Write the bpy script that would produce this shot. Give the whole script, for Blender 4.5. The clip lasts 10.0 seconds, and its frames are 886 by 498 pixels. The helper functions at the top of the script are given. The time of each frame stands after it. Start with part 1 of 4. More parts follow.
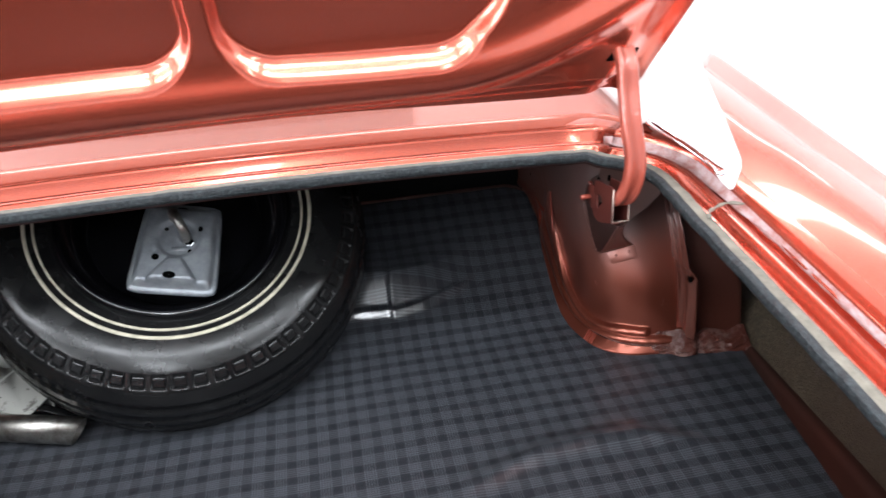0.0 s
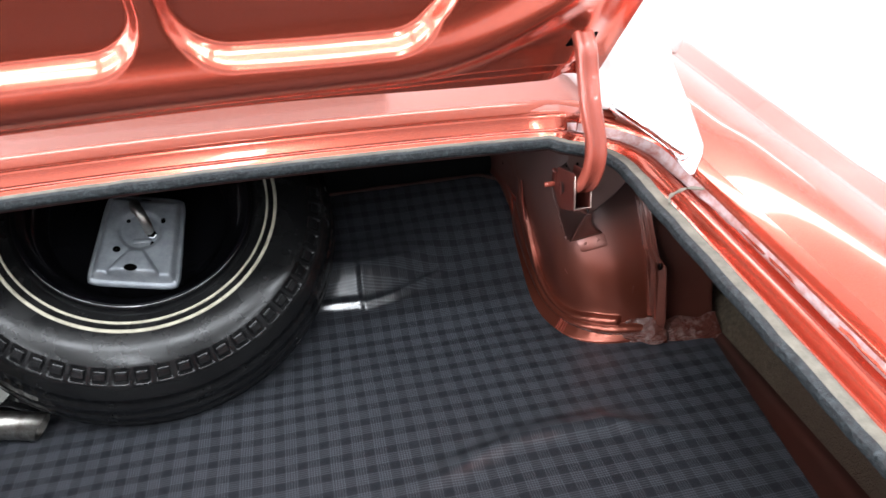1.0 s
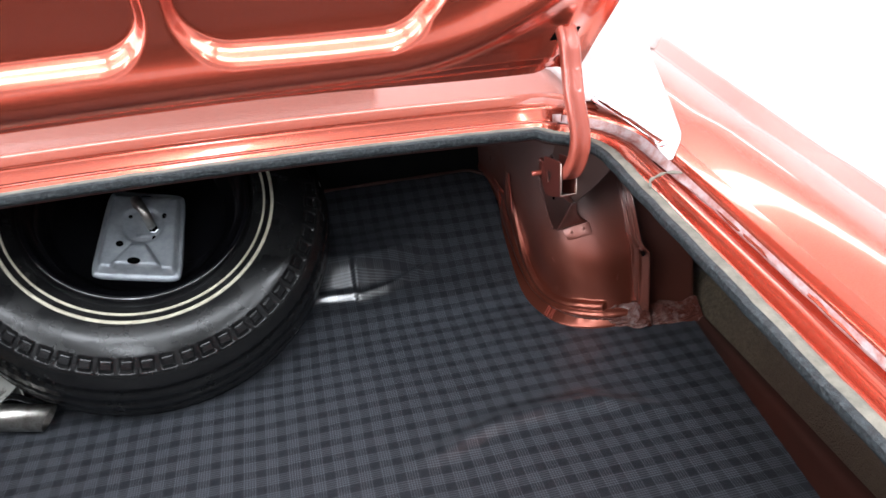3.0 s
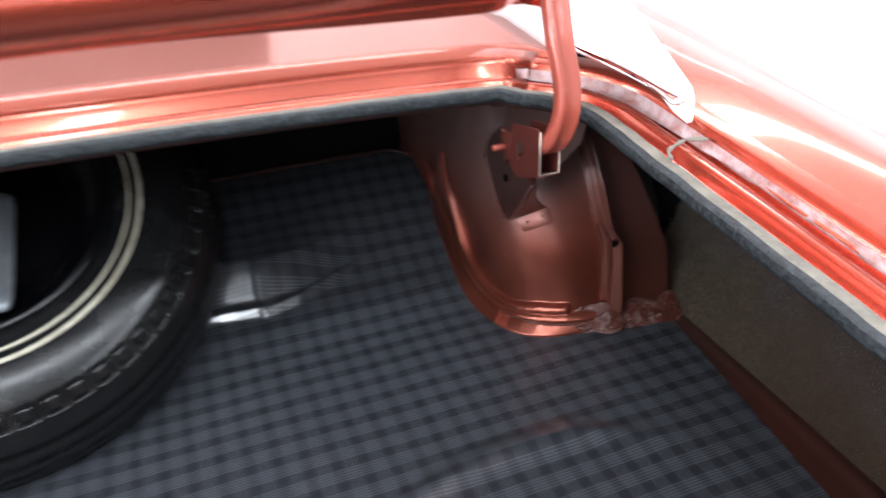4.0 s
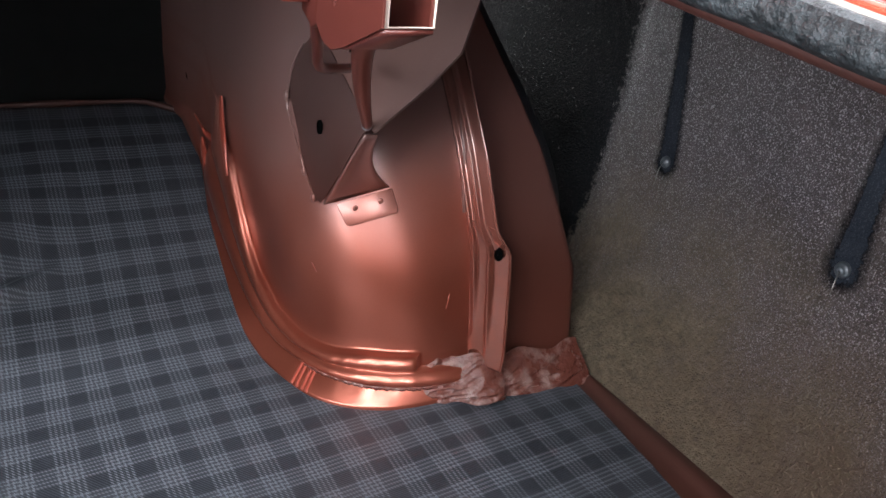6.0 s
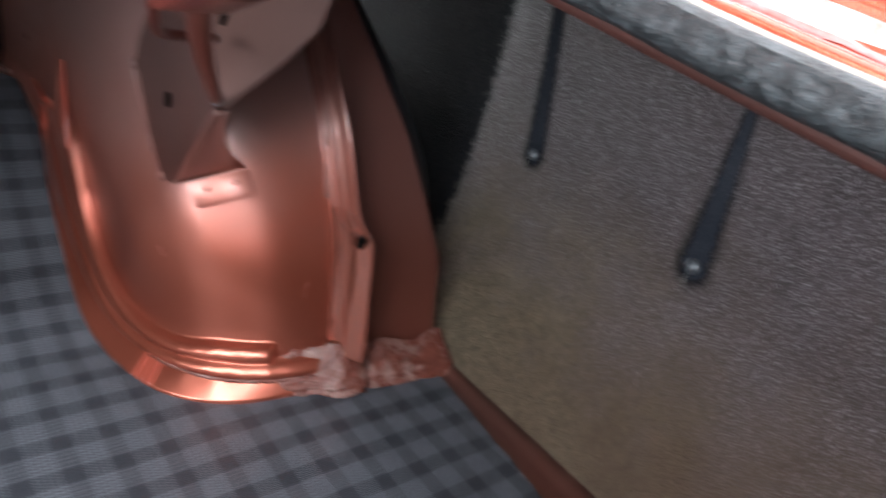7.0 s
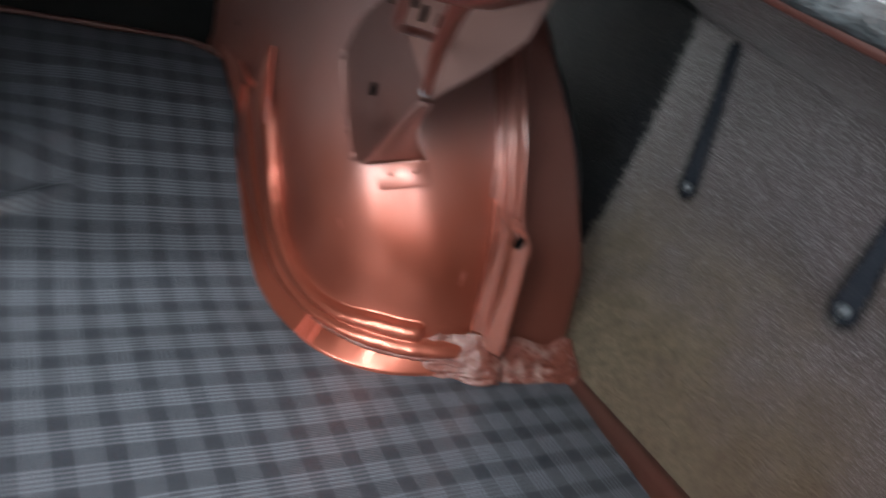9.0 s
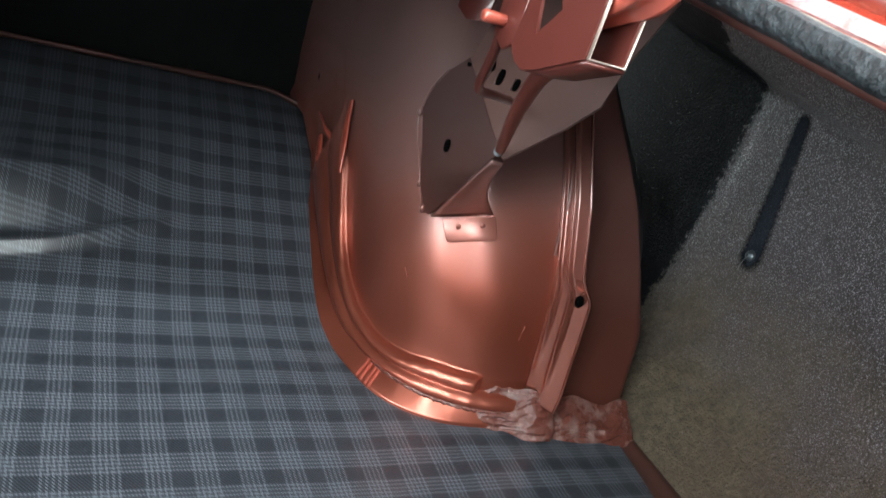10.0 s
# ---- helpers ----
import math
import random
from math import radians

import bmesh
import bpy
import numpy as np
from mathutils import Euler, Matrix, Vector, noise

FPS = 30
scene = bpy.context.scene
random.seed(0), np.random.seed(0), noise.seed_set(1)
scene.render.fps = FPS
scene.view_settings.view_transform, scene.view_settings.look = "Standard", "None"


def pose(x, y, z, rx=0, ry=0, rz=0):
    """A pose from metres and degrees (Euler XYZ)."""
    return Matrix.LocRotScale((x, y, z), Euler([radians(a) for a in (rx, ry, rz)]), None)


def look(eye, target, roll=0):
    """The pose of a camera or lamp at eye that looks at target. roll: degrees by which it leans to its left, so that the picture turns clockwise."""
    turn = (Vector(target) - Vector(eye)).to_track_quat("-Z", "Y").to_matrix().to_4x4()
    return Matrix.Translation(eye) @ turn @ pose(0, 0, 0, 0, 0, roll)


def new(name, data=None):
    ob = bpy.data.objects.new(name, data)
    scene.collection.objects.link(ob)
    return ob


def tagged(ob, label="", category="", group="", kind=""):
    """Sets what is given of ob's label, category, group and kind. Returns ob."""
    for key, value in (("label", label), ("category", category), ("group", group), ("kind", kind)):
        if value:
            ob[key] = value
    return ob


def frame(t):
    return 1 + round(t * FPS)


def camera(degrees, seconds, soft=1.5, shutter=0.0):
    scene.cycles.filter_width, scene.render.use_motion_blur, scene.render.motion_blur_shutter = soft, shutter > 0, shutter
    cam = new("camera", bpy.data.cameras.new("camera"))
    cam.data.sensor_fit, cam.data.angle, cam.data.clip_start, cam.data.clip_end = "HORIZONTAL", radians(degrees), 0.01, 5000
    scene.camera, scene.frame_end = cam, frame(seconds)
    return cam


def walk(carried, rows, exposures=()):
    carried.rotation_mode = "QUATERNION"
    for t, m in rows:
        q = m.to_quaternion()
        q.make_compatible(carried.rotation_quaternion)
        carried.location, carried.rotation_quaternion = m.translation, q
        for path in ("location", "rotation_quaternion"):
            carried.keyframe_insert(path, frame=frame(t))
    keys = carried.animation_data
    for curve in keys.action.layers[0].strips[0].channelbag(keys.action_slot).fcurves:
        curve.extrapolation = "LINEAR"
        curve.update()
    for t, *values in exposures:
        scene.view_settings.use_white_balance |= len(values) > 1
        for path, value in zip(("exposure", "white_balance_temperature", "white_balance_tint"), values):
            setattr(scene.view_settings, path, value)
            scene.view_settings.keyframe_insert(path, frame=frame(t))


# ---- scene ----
# camera and its way
cam = camera(61.1, 10.0, shutter=0.5)
PATH = [
    (0, (-0.691, -1.0, 0.809), (-0.423, 0.752, -0.118), -3.7),
    (0.5, (-0.659, -1.015, 0.804), (-0.35, 0.731, -0.121), -3.6),
    (1, (-0.653, -1.0, 0.797), (-0.363, 0.738, -0.148), -3.9),
    (1.5, (-0.669, -0.988, 0.796), (-0.477, 0.765, -0.149), -5.5),
    (2, (-0.683, -1.005, 0.8), (-0.517, 0.75, -0.144), -5.6),
    (2.5, (-0.682, -1.04, 0.804), (-0.456, 0.712, -0.134), -4.3),
    (2.7, (-0.674, -1.054, 0.802), (-0.395, 0.691, -0.133), -4.2),
    (3.8, (-0.679, -0.888, 0.735), (-0.206, 0.795, -0.236), -3.6),
    (4, (-0.668, -0.788, 0.687), (-0.082, 0.851, -0.299), -2.5),
    (4.2, (-0.647, -0.704, 0.636), (0.109, 0.872, -0.338), 0.4),
    (4.5, (-0.582, -0.562, 0.553), (0.316, 0.96, -0.385), 1.6),
    (4.8, (-0.504, -0.471, 0.466), (0.485, 1.036, -0.4), 2.7),
    (5, (-0.48, -0.438, 0.439), (0.545, 1.049, -0.422), 3.7),
    (5.2, (-0.478, -0.435, 0.426), (0.561, 1.043, -0.432), 5.5),
    (6.5, (-0.483, -0.44, 0.424), (0.525, 1.055, -0.441), 7.3),
    (7, (-0.453, -0.434, 0.42), (0.796, 0.879, -0.426), 12.7),
    (7.2, (-0.435, -0.437, 0.422), (0.906, 0.758, -0.458), 13.9),
    (7.5, (-0.436, -0.436, 0.414), (0.98, 0.691, -0.438), 14.6),
    (8, (-0.437, -0.437, 0.414), (1.008, 0.659, -0.429), 14.8),
    (8.5, (-0.448, -0.438, 0.42), (0.89, 0.777, -0.437), 12.7),
    (8.7, (-0.454, -0.442, 0.422), (0.798, 0.843, -0.462), 11.1),
    (8.8, (-0.48, -0.438, 0.421), (0.716, 0.889, -0.478), 11.5),
    (9, (-0.528, -0.448, 0.4), (0.532, 1.032, -0.427), 17.9),
    (9.2, (-0.540, -0.452, 0.394), (0.455, 1.085, -0.408), 18.4),
    (9.5, (-0.547, -0.451, 0.395), (0.421, 1.108, -0.398), 20.2),
    (10, (-0.548, -0.457, 0.404), (0.389, 1.146, -0.341), 19.2),
]
EXPOSURES = [(0.0, -0.05, 6300, 10), (3.8, -0.07, 6200, 10), (4.5, 0.30, 5950, 9), (5.0, 0.67, 6250, 11), (5.2, 0.78, 6250, 11), (6.5, 1.15, 6350, 11),
             (7.0, 1.2, 6350, 11), (7.5, 1.41, 6350, 11), (8.2, 1.5, 6350, 11), (8.7, 1.4, 6400, 10), (9.2, 1.22, 6250, 3), (10.0, 1.15, 6100, 0)]
walk(cam, [(t, look(eye, target, roll)) for t, eye, target, roll in PATH], EXPOSURES)

# ---- light ----
world = bpy.data.worlds.new("world")
scene.world = world
world.use_nodes = True
world.node_tree.nodes["Background"].inputs[0].default_value = (1.0, 0.98, 0.96, 1)
world.node_tree.nodes["Background"].inputs[1].default_value = 1.0

GROUND = -0.52
CEILING = 2.9


def area_lamp(name, m, sx, sy, power, color=(1, 0.97, 0.93)):
    data = bpy.data.lights.new(name, "AREA")
    data.shape, data.size, data.size_y, data.energy, data.color = "RECTANGLE", sx, sy, power, color
    ob = new(name, data)
    ob.matrix_world = m
    return ob


# ceiling lamps along and across the car
LAMPS = [(-3.5, -1.7, 2.4, 76, 0), (-0.7, -1.7, 2.4, 76, 0), (2.1, -1.7, 2.4, 76, 0), (4.6, -1.7, 2.4, 76, 0), (-1.15, -3.9, 3.0, 110, 90), (-4.3, -3.9, 3.0, 110, 90), (2.0, -3.9, 3.0, 110, 90), (0.4, 1.8, 10.4, 160, 0), (0.4, 5.0, 10.4, 160, 0)]
for lx, ly, length, power, turn in LAMPS:
    area_lamp("ceiling_lamp", pose(lx, ly, CEILING - 0.06, 0, 0, turn), length, 0.35, power, (0.93, 0.965, 1.0))
# daylight added through an assumed wide window on the left, out of view
area_lamp("assumed_window_fill", pose(-7.05, -0.6, 1.25, 0, -90, 0), 2.1, 9.0, 820, (0.90, 0.955, 1.0))


# ---- materials ----
def mat(name, color=(0.5, 0.5, 0.5), rough=0.5, metal=0.0, coat=0.0, coat_rough=0.05, spec=0.5):
    m = bpy.data.materials.new(name)
    m.use_nodes = True
    b = m.node_tree.nodes["Principled BSDF"]
    b.inputs["Base Color"].default_value = (*color, 1)
    b.inputs["Roughness"].default_value = rough
    b.inputs["Metallic"].default_value = metal
    b.inputs["Coat Weight"].default_value = coat
    b.inputs["Coat Roughness"].default_value = coat_rough
    b.inputs["Specular IOR Level"].default_value = spec
    return m


class Nodes:
    """Short hand for building node trees."""

    def __init__(self, m):
        self.t = m.node_tree
        self.b = self.t.nodes["Principled BSDF"]

    def node(self, kind, **values):
        n = self.t.nodes.new(kind)
        for k, v in values.items():
            n.inputs[k.replace("_", " ")].default_value = v
        return n

    def link(self, a, b):
        self.t.links.new(a, b)

    def coords(self):
        return self.node("ShaderNodeTexCoord").outputs["Object"]

    def noise(self, scale, detail=4.0, rough=0.55, vec=None):
        n = self.node("ShaderNodeTexNoise", Scale=scale, Detail=detail, Roughness=rough)
        self.link(vec or self.coords(), n.inputs["Vector"])
        return n.outputs["Fac"]

    def math(self, op, a, b=0.0, c=0.0):
        n = self.node("ShaderNodeMath")
        n.operation = op
        for i, v in enumerate((a, b, c)):
            if isinstance(v, (int, float)):
                n.inputs[i].default_value = v
            else:
                self.link(v, n.inputs[i])
        return n.outputs[0]

    def ramp(self, fac, lo, hi, a=0.0, b=1.0):
        n = self.node("ShaderNodeMapRange")
        self.link(fac, n.inputs["Value"])
        n.inputs["From Min"].default_value, n.inputs["From Max"].default_value = lo, hi
        n.inputs["To Min"].default_value, n.inputs["To Max"].default_value = a, b
        return n.outputs["Result"]

    def mix(self, fac, a, b):
        n = self.t.nodes.new("ShaderNodeMix")
        n.data_type = "RGBA"
        for sock, v in ((n.inputs[0], fac), (n.inputs[6], a), (n.inputs[7], b)):
            if isinstance(v, (int, float)):
                sock.default_value = v
            elif isinstance(v, tuple):
                sock.default_value = (*v, 1)
            else:
                self.link(v, sock)
        return n.outputs[2]

    def bump(self, height, strength=0.3, distance=0.002, normal=None):
        n = self.node("ShaderNodeBump", Strength=strength, Distance=distance)
        self.link(height, n.inputs["Height"])
        if normal:
            self.link(normal, n.inputs["Normal"])
        return n.outputs["Normal"]

    def color(self, sock):
        self.link(sock, self.b.inputs["Base Color"])

    def rough(self, sock):
        self.link(sock, self.b.inputs["Roughness"])

    def normal(self, sock):
        self.link(sock, self.b.inputs["Normal"])


COPPER = (0.58, 0.112, 0.066)


def paint_material(name, color, rough, coat, dust=0.0, dust_color=(0.16, 0.13, 0.11), metal=0.35, wave=0.0, upper_grey=0.0):
    m = mat(name, color, rough, metal, coat, 0.04)
    n = Nodes(m)
    flake = n.noise(900, 2)
    large = n.noise(5, 2, 0.4)
    dark = tuple(c * (0.93 if dust else 0.72) for c in color)
    base = n.mix(n.ramp(flake, 0.35, 0.65), dark, color)
    if dust:
        base = n.mix(n.ramp(large, 0.2, 0.9, 0, dust), base, dust_color)
    if upper_grey:
        # the upper part turns greyer and less metallic, along an uneven edge
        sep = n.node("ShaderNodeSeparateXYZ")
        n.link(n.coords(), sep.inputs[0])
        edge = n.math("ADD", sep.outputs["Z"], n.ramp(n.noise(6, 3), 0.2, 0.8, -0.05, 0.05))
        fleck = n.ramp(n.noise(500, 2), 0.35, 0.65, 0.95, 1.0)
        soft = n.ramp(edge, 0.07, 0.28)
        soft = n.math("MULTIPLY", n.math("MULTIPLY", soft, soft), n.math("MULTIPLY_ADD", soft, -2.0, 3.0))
        dull = n.math("MULTIPLY", n.math("MULTIPLY", soft, upper_grey), fleck)
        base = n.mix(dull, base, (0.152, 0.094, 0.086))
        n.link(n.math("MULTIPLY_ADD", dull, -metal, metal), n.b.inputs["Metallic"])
    n.color(base)
    n.rough(n.ramp(large, 0.0, 1.0, rough - 0.05, rough + 0.05))
    n.normal(n.bump(n.noise(60 if wave else 1400, 3), 0.05 if wave else 0.03, 0.001 + wave))
    return m


PAINT = paint_material("copper_paint", COPPER, 0.20, 0.75, metal=0.78)
BODY_PAINT = paint_material("body_paint", (0.53, 0.112, 0.068), 0.2, 0.65, metal=0.5)
BODY_PAINT.node_tree.nodes["Principled BSDF"].inputs["Specular Tint"].default_value = (0.97, 0.82, 0.78, 1)
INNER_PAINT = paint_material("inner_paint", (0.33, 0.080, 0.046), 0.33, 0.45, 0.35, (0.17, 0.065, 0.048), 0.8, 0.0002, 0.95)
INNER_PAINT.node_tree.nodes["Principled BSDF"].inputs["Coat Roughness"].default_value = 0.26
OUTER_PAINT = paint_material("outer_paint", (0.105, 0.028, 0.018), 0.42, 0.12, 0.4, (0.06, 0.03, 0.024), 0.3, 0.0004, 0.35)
FLANGE_PAINT = paint_material("flange_paint", (0.28, 0.080, 0.052), 0.22, 0.8, 0.4, (0.12, 0.048, 0.036), 0.75, 0.0002, 0.6)
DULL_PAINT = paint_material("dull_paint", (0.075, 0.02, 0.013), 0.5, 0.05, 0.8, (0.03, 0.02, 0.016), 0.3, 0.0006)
# the copper again, darkened because the lip gets less light
LIP_SHADE_PAINT = paint_material("lip_shade_paint", (0.036, 0.009, 0.006), 0.55, 0.0, 0.6, (0.028, 0.010, 0.007), 0.2, 0.0006)
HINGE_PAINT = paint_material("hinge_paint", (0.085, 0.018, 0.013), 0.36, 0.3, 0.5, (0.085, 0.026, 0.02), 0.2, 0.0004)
ARM_PAINT = paint_material("arm_paint", (0.36, 0.070, 0.044), 0.34, 0.5, 0.3, (0.3, 0.08, 0.055), 0.25, 0.0002)

SEALER = mat("seam_sealer", (0.42, 0.25, 0.2), 0.4, spec=0.35)
n = Nodes(SEALER)
patch = n.ramp(n.noise(55, 5, 0.6), 0.50, 0.68, 0, 0.85)
n.color(n.mix(patch, n.mix(n.noise(150, 4), (0.060, 0.017, 0.012), (0.115, 0.036, 0.026)), (0.19, 0.125, 0.11)))
n.rough(n.ramp(n.noise(40, 4), 0.0, 1.0, 0.18, 0.36))
n.normal(n.bump(n.noise(90, 5, 0.65), 0.8, 0.004))

RUBBER = mat("grey_rubber", (0.13, 0.155, 0.17), 0.62)
n = Nodes(RUBBER)
n.color(n.mix(n.ramp(n.noise(120, 5, 0.65), 0.40, 0.66), (0.009, 0.0115, 0.0135), (0.033, 0.041, 0.046)))
n.normal(n.bump(n.math("ADD", n.noise(420, 4, 0.7), n.math("MULTIPLY", n.noise(190, 3), 2.0)), 0.5, 0.005))

# the grey rubber toned down for the side turned away from the light
RUBBER_SHADED = mat("shaded_rubber", (0.02, 0.022, 0.022), 0.55, spec=0.35)
n = Nodes(RUBBER_SHADED)
n.color(n.mix(n.ramp(n.noise(190, 5, 0.65), 0.46, 0.66), (0.008, 0.0105, 0.0120), (0.032, 0.039, 0.043)))
n.normal(n.bump(n.math("ADD", n.noise(420, 4, 0.7), n.math("MULTIPLY", n.noise(170, 3), 2.0)), 0.5, 0.005))

RUBBER_TOP = mat("dusty_rubber", (0.36, 0.33, 0.27), 0.75)
n = Nodes(RUBBER_TOP)
n.color(n.mix(n.ramp(n.noise(40, 7, 0.7), 0.35, 0.7), (0.115, 0.106, 0.086), (0.225, 0.205, 0.165)))
n.normal(n.bump(n.noise(250, 6), 0.4, 0.0015))

UNDERCOAT = mat("undercoat", (0.12, 0.1, 0.075), 0.5)
n = Nodes(UNDERCOAT)
co = n.coords()
sep = n.node("ShaderNodeSeparateXYZ")
n.link(co, sep.inputs[0])
blot = n.noise(9, 6, 0.6)
line = n.math("ADD", sep.outputs["Z"], n.ramp(blot, 0.3, 0.7, -0.06, 0.06))
clean = n.ramp(line, 0.07, 0.25)
bare_in = n.t.nodes.new("ShaderNodeAttribute")
bare_in.attribute_name = "bare"
rag = n.math("ADD", bare_in.outputs["Fac"], n.ramp(n.noise(260, 6, 0.75), 0.3, 0.7, -0.16, 0.16))
bare = n.ramp(rag, 0.14, 0.52, 0, 0.96)
grain = n.noise(860, 2, 0.5)
coarse = n.noise(300, 3, 0.6)
dusty = n.mix(n.ramp(n.noise(26, 6, 0.7), 0.35, 0.65), (0.190, 0.144, 0.094), (0.290, 0.232, 0.158))
dusty = n.mix(n.ramp(n.noise(150, 6, 0.7), 0.4, 0.7, 0, 0.75), dusty, (0.075, 0.052, 0.038))
rusty = n.ramp(n.math("ADD", n.math("MULTIPLY", sep.outputs["Y"], -1.0), n.ramp(blot, 0.3, 0.7, -0.1, 0.1)), 0.02, 0.3, 0, 0.75)
dusty = n.mix(rusty, dusty, (0.155, 0.10, 0.07))
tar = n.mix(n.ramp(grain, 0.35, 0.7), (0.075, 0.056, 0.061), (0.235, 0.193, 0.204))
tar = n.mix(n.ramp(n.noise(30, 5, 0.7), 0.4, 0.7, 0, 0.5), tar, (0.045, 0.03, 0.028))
# pale flecks put the glints of the coarse tar into its colour
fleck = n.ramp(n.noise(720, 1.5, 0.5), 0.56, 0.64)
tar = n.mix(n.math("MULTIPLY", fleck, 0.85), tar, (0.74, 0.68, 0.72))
body = n.mix(clean, dusty, tar)
# darker blue coat forward of the lap seam, blackened further for the corner's shade
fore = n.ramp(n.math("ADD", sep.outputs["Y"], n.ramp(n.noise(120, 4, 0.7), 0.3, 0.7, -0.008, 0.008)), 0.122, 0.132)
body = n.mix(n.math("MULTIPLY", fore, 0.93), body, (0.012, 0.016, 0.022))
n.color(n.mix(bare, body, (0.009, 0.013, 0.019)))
n.rough(n.math("MAXIMUM", n.math("ADD", n.ramp(clean, 0, 1, 0.5, 0.29), n.math("MULTIPLY", fore, 0.2)), n.math("MULTIPLY", bare, 0.8)))
height = n.math("MULTIPLY", n.math("ADD", grain, n.math("MULTIPLY", coarse, 1.8)), n.math("SUBTRACT", 1.0, bare))
pitted = n.bump(height, 1.0, 0.014)
n.normal(pitted)
n.link(pitted, n.b.inputs["Coat Normal"])
n.link(n.math("MULTIPLY", n.math("MULTIPLY", clean, 0.75), n.math("MULTIPLY", n.math("SUBTRACT", 1.0, bare), n.math("MULTIPLY_ADD", fore, -0.95, 1.0))), n.b.inputs["Coat Weight"])
n.b.inputs["Coat Roughness"].default_value = 0.16
n.link(n.math("MULTIPLY", n.math("SUBTRACT", n.ramp(clean, 0, 1, 0.4, 0.95), n.math("MULTIPLY", bare, 0.85)), n.math("MULTIPLY_ADD", fore, -0.95, 1.0)), n.b.inputs["Specular IOR Level"])

# black for surfaces that stand in for deep shade
SHADE_BLACK = mat("shade_black", (0.016, 0.02, 0.026), 0.45)
n = Nodes(SHADE_BLACK)
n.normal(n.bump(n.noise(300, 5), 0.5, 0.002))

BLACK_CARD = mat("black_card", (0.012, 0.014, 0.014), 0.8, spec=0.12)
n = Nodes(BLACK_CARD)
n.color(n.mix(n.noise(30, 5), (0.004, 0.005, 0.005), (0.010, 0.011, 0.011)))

TYRE = mat("tyre_rubber", (0.016, 0.016, 0.017), 0.30, spec=0.3)
n = Nodes(TYRE)
f = n.noise(18, 5)
n.color(n.mix(n.ramp(f, 0.3, 0.75), (0.005, 0.005, 0.0055), (0.012, 0.012, 0.012)))
n.rough(n.ramp(f, 0.3, 0.7, 0.17, 0.28))
n.normal(n.bump(n.noise(160, 4), 0.12, 0.001))

WHITEWALL = mat("whitewall", (0.62, 0.57, 0.44), 0.5)
n = Nodes(WHITEWALL)
n.color(n.mix(n.ramp(n.noise(60, 5), 0.4, 0.7), (0.50, 0.46, 0.36), (0.33, 0.30, 0.23)))

RIM_BLACK = mat("rim_enamel", (0.004, 0.004, 0.005), 0.12, 0, 0.6, 0.03)
n = Nodes(RIM_BLACK)
n.rough(n.ramp(n.noise(25, 4), 0.3, 0.7, 0.08, 0.2))

ZINC = mat("zinc_plate", (0.36, 0.39, 0.43), 0.42, 0.45)
n = Nodes(ZINC)
f = n.noise(45, 6, 0.65)
n.color(n.mix(n.ramp(f, 0.35, 0.7), (0.22, 0.24, 0.265), (0.36, 0.385, 0.41)))
n.rough(n.ramp(f, 0.3, 0.7, 0.34, 0.55))

JACK_GREY = mat("jack_grey", (0.36, 0.36, 0.33), 0.5, 0.1)
n = Nodes(JACK_GREY)
f = n.noise(60, 6, 0.7)
n.color(n.mix(n.ramp(f, 0.58, 0.68), (0.37, 0.37, 0.34), (0.10, 0.09, 0.08)))

STEEL = mat("worn_steel", (0.4, 0.39, 0.37), 0.33, 1.0)
n = Nodes(STEEL)
f = n.noise(50, 6, 0.7)
n.color(n.mix(n.ramp(f, 0.35, 0.7), (0.46, 0.45, 0.42), (0.2, 0.18, 0.16)))
n.rough(n.ramp(f, 0.0, 1.0, 0.29, 0.46))

PALE_SEALER = mat("pale_sealer", (0.62, 0.48, 0.46), 0.45)
n = Nodes(PALE_SEALER)
n.color(n.mix(n.ramp(n.noise(60, 6, 0.7), 0.35, 0.6), (0.30, 0.12, 0.10), (0.46, 0.36, 0.36)))
n.normal(n.bump(n.noise(160, 5), 0.5, 0.002))
BARE_EDGE = mat("bare_edge", (0.5, 0.4, 0.34), 0.4, 0.7)
GUSSET_GREY = paint_material("overspray_grey", (0.15, 0.075, 0.062), 0.42, 0.2, 0.6, (0.12, 0.092, 0.088), 0.3, 0.0006)
SCREW_ZINC = mat("screw_zinc", (0.085, 0.095, 0.105), 0.36, 0.5)
GLASS_DARK = mat("rear_glass", (0.02, 0.022, 0.024), 0.08)
CHROME = mat("chrome", (0.75, 0.77, 0.8), 0.07, 1.0)
WHITE_PAINT = mat("white_paint", (0.82, 0.82, 0.8), 0.25, 0, 0.6)
HOLE_BLACK = mat("hole_black", (0.002, 0.002, 0.002), 1.0, spec=0.0)

# vinyl mat with a woven plaid print
PLAID = mat("plaid_vinyl", (0.06, 0.065, 0.075), 0.48, spec=0.3)
n = Nodes(PLAID)
uvn = n.t.nodes.new("ShaderNodeUVMap")
uvn.uv_map = "cloth"
wob = n.node("ShaderNodeTexNoise", Scale=5.0, Detail=1.0)
n.link(uvn.outputs[0], wob.inputs["Vector"])
sepu = n.node("ShaderNodeSeparateXYZ")
n.link(uvn.outputs[0], sepu.inputs[0])
sepn = n.node("ShaderNodeSeparateColor")
n.link(wob.outputs["Color"], sepn.inputs[0])


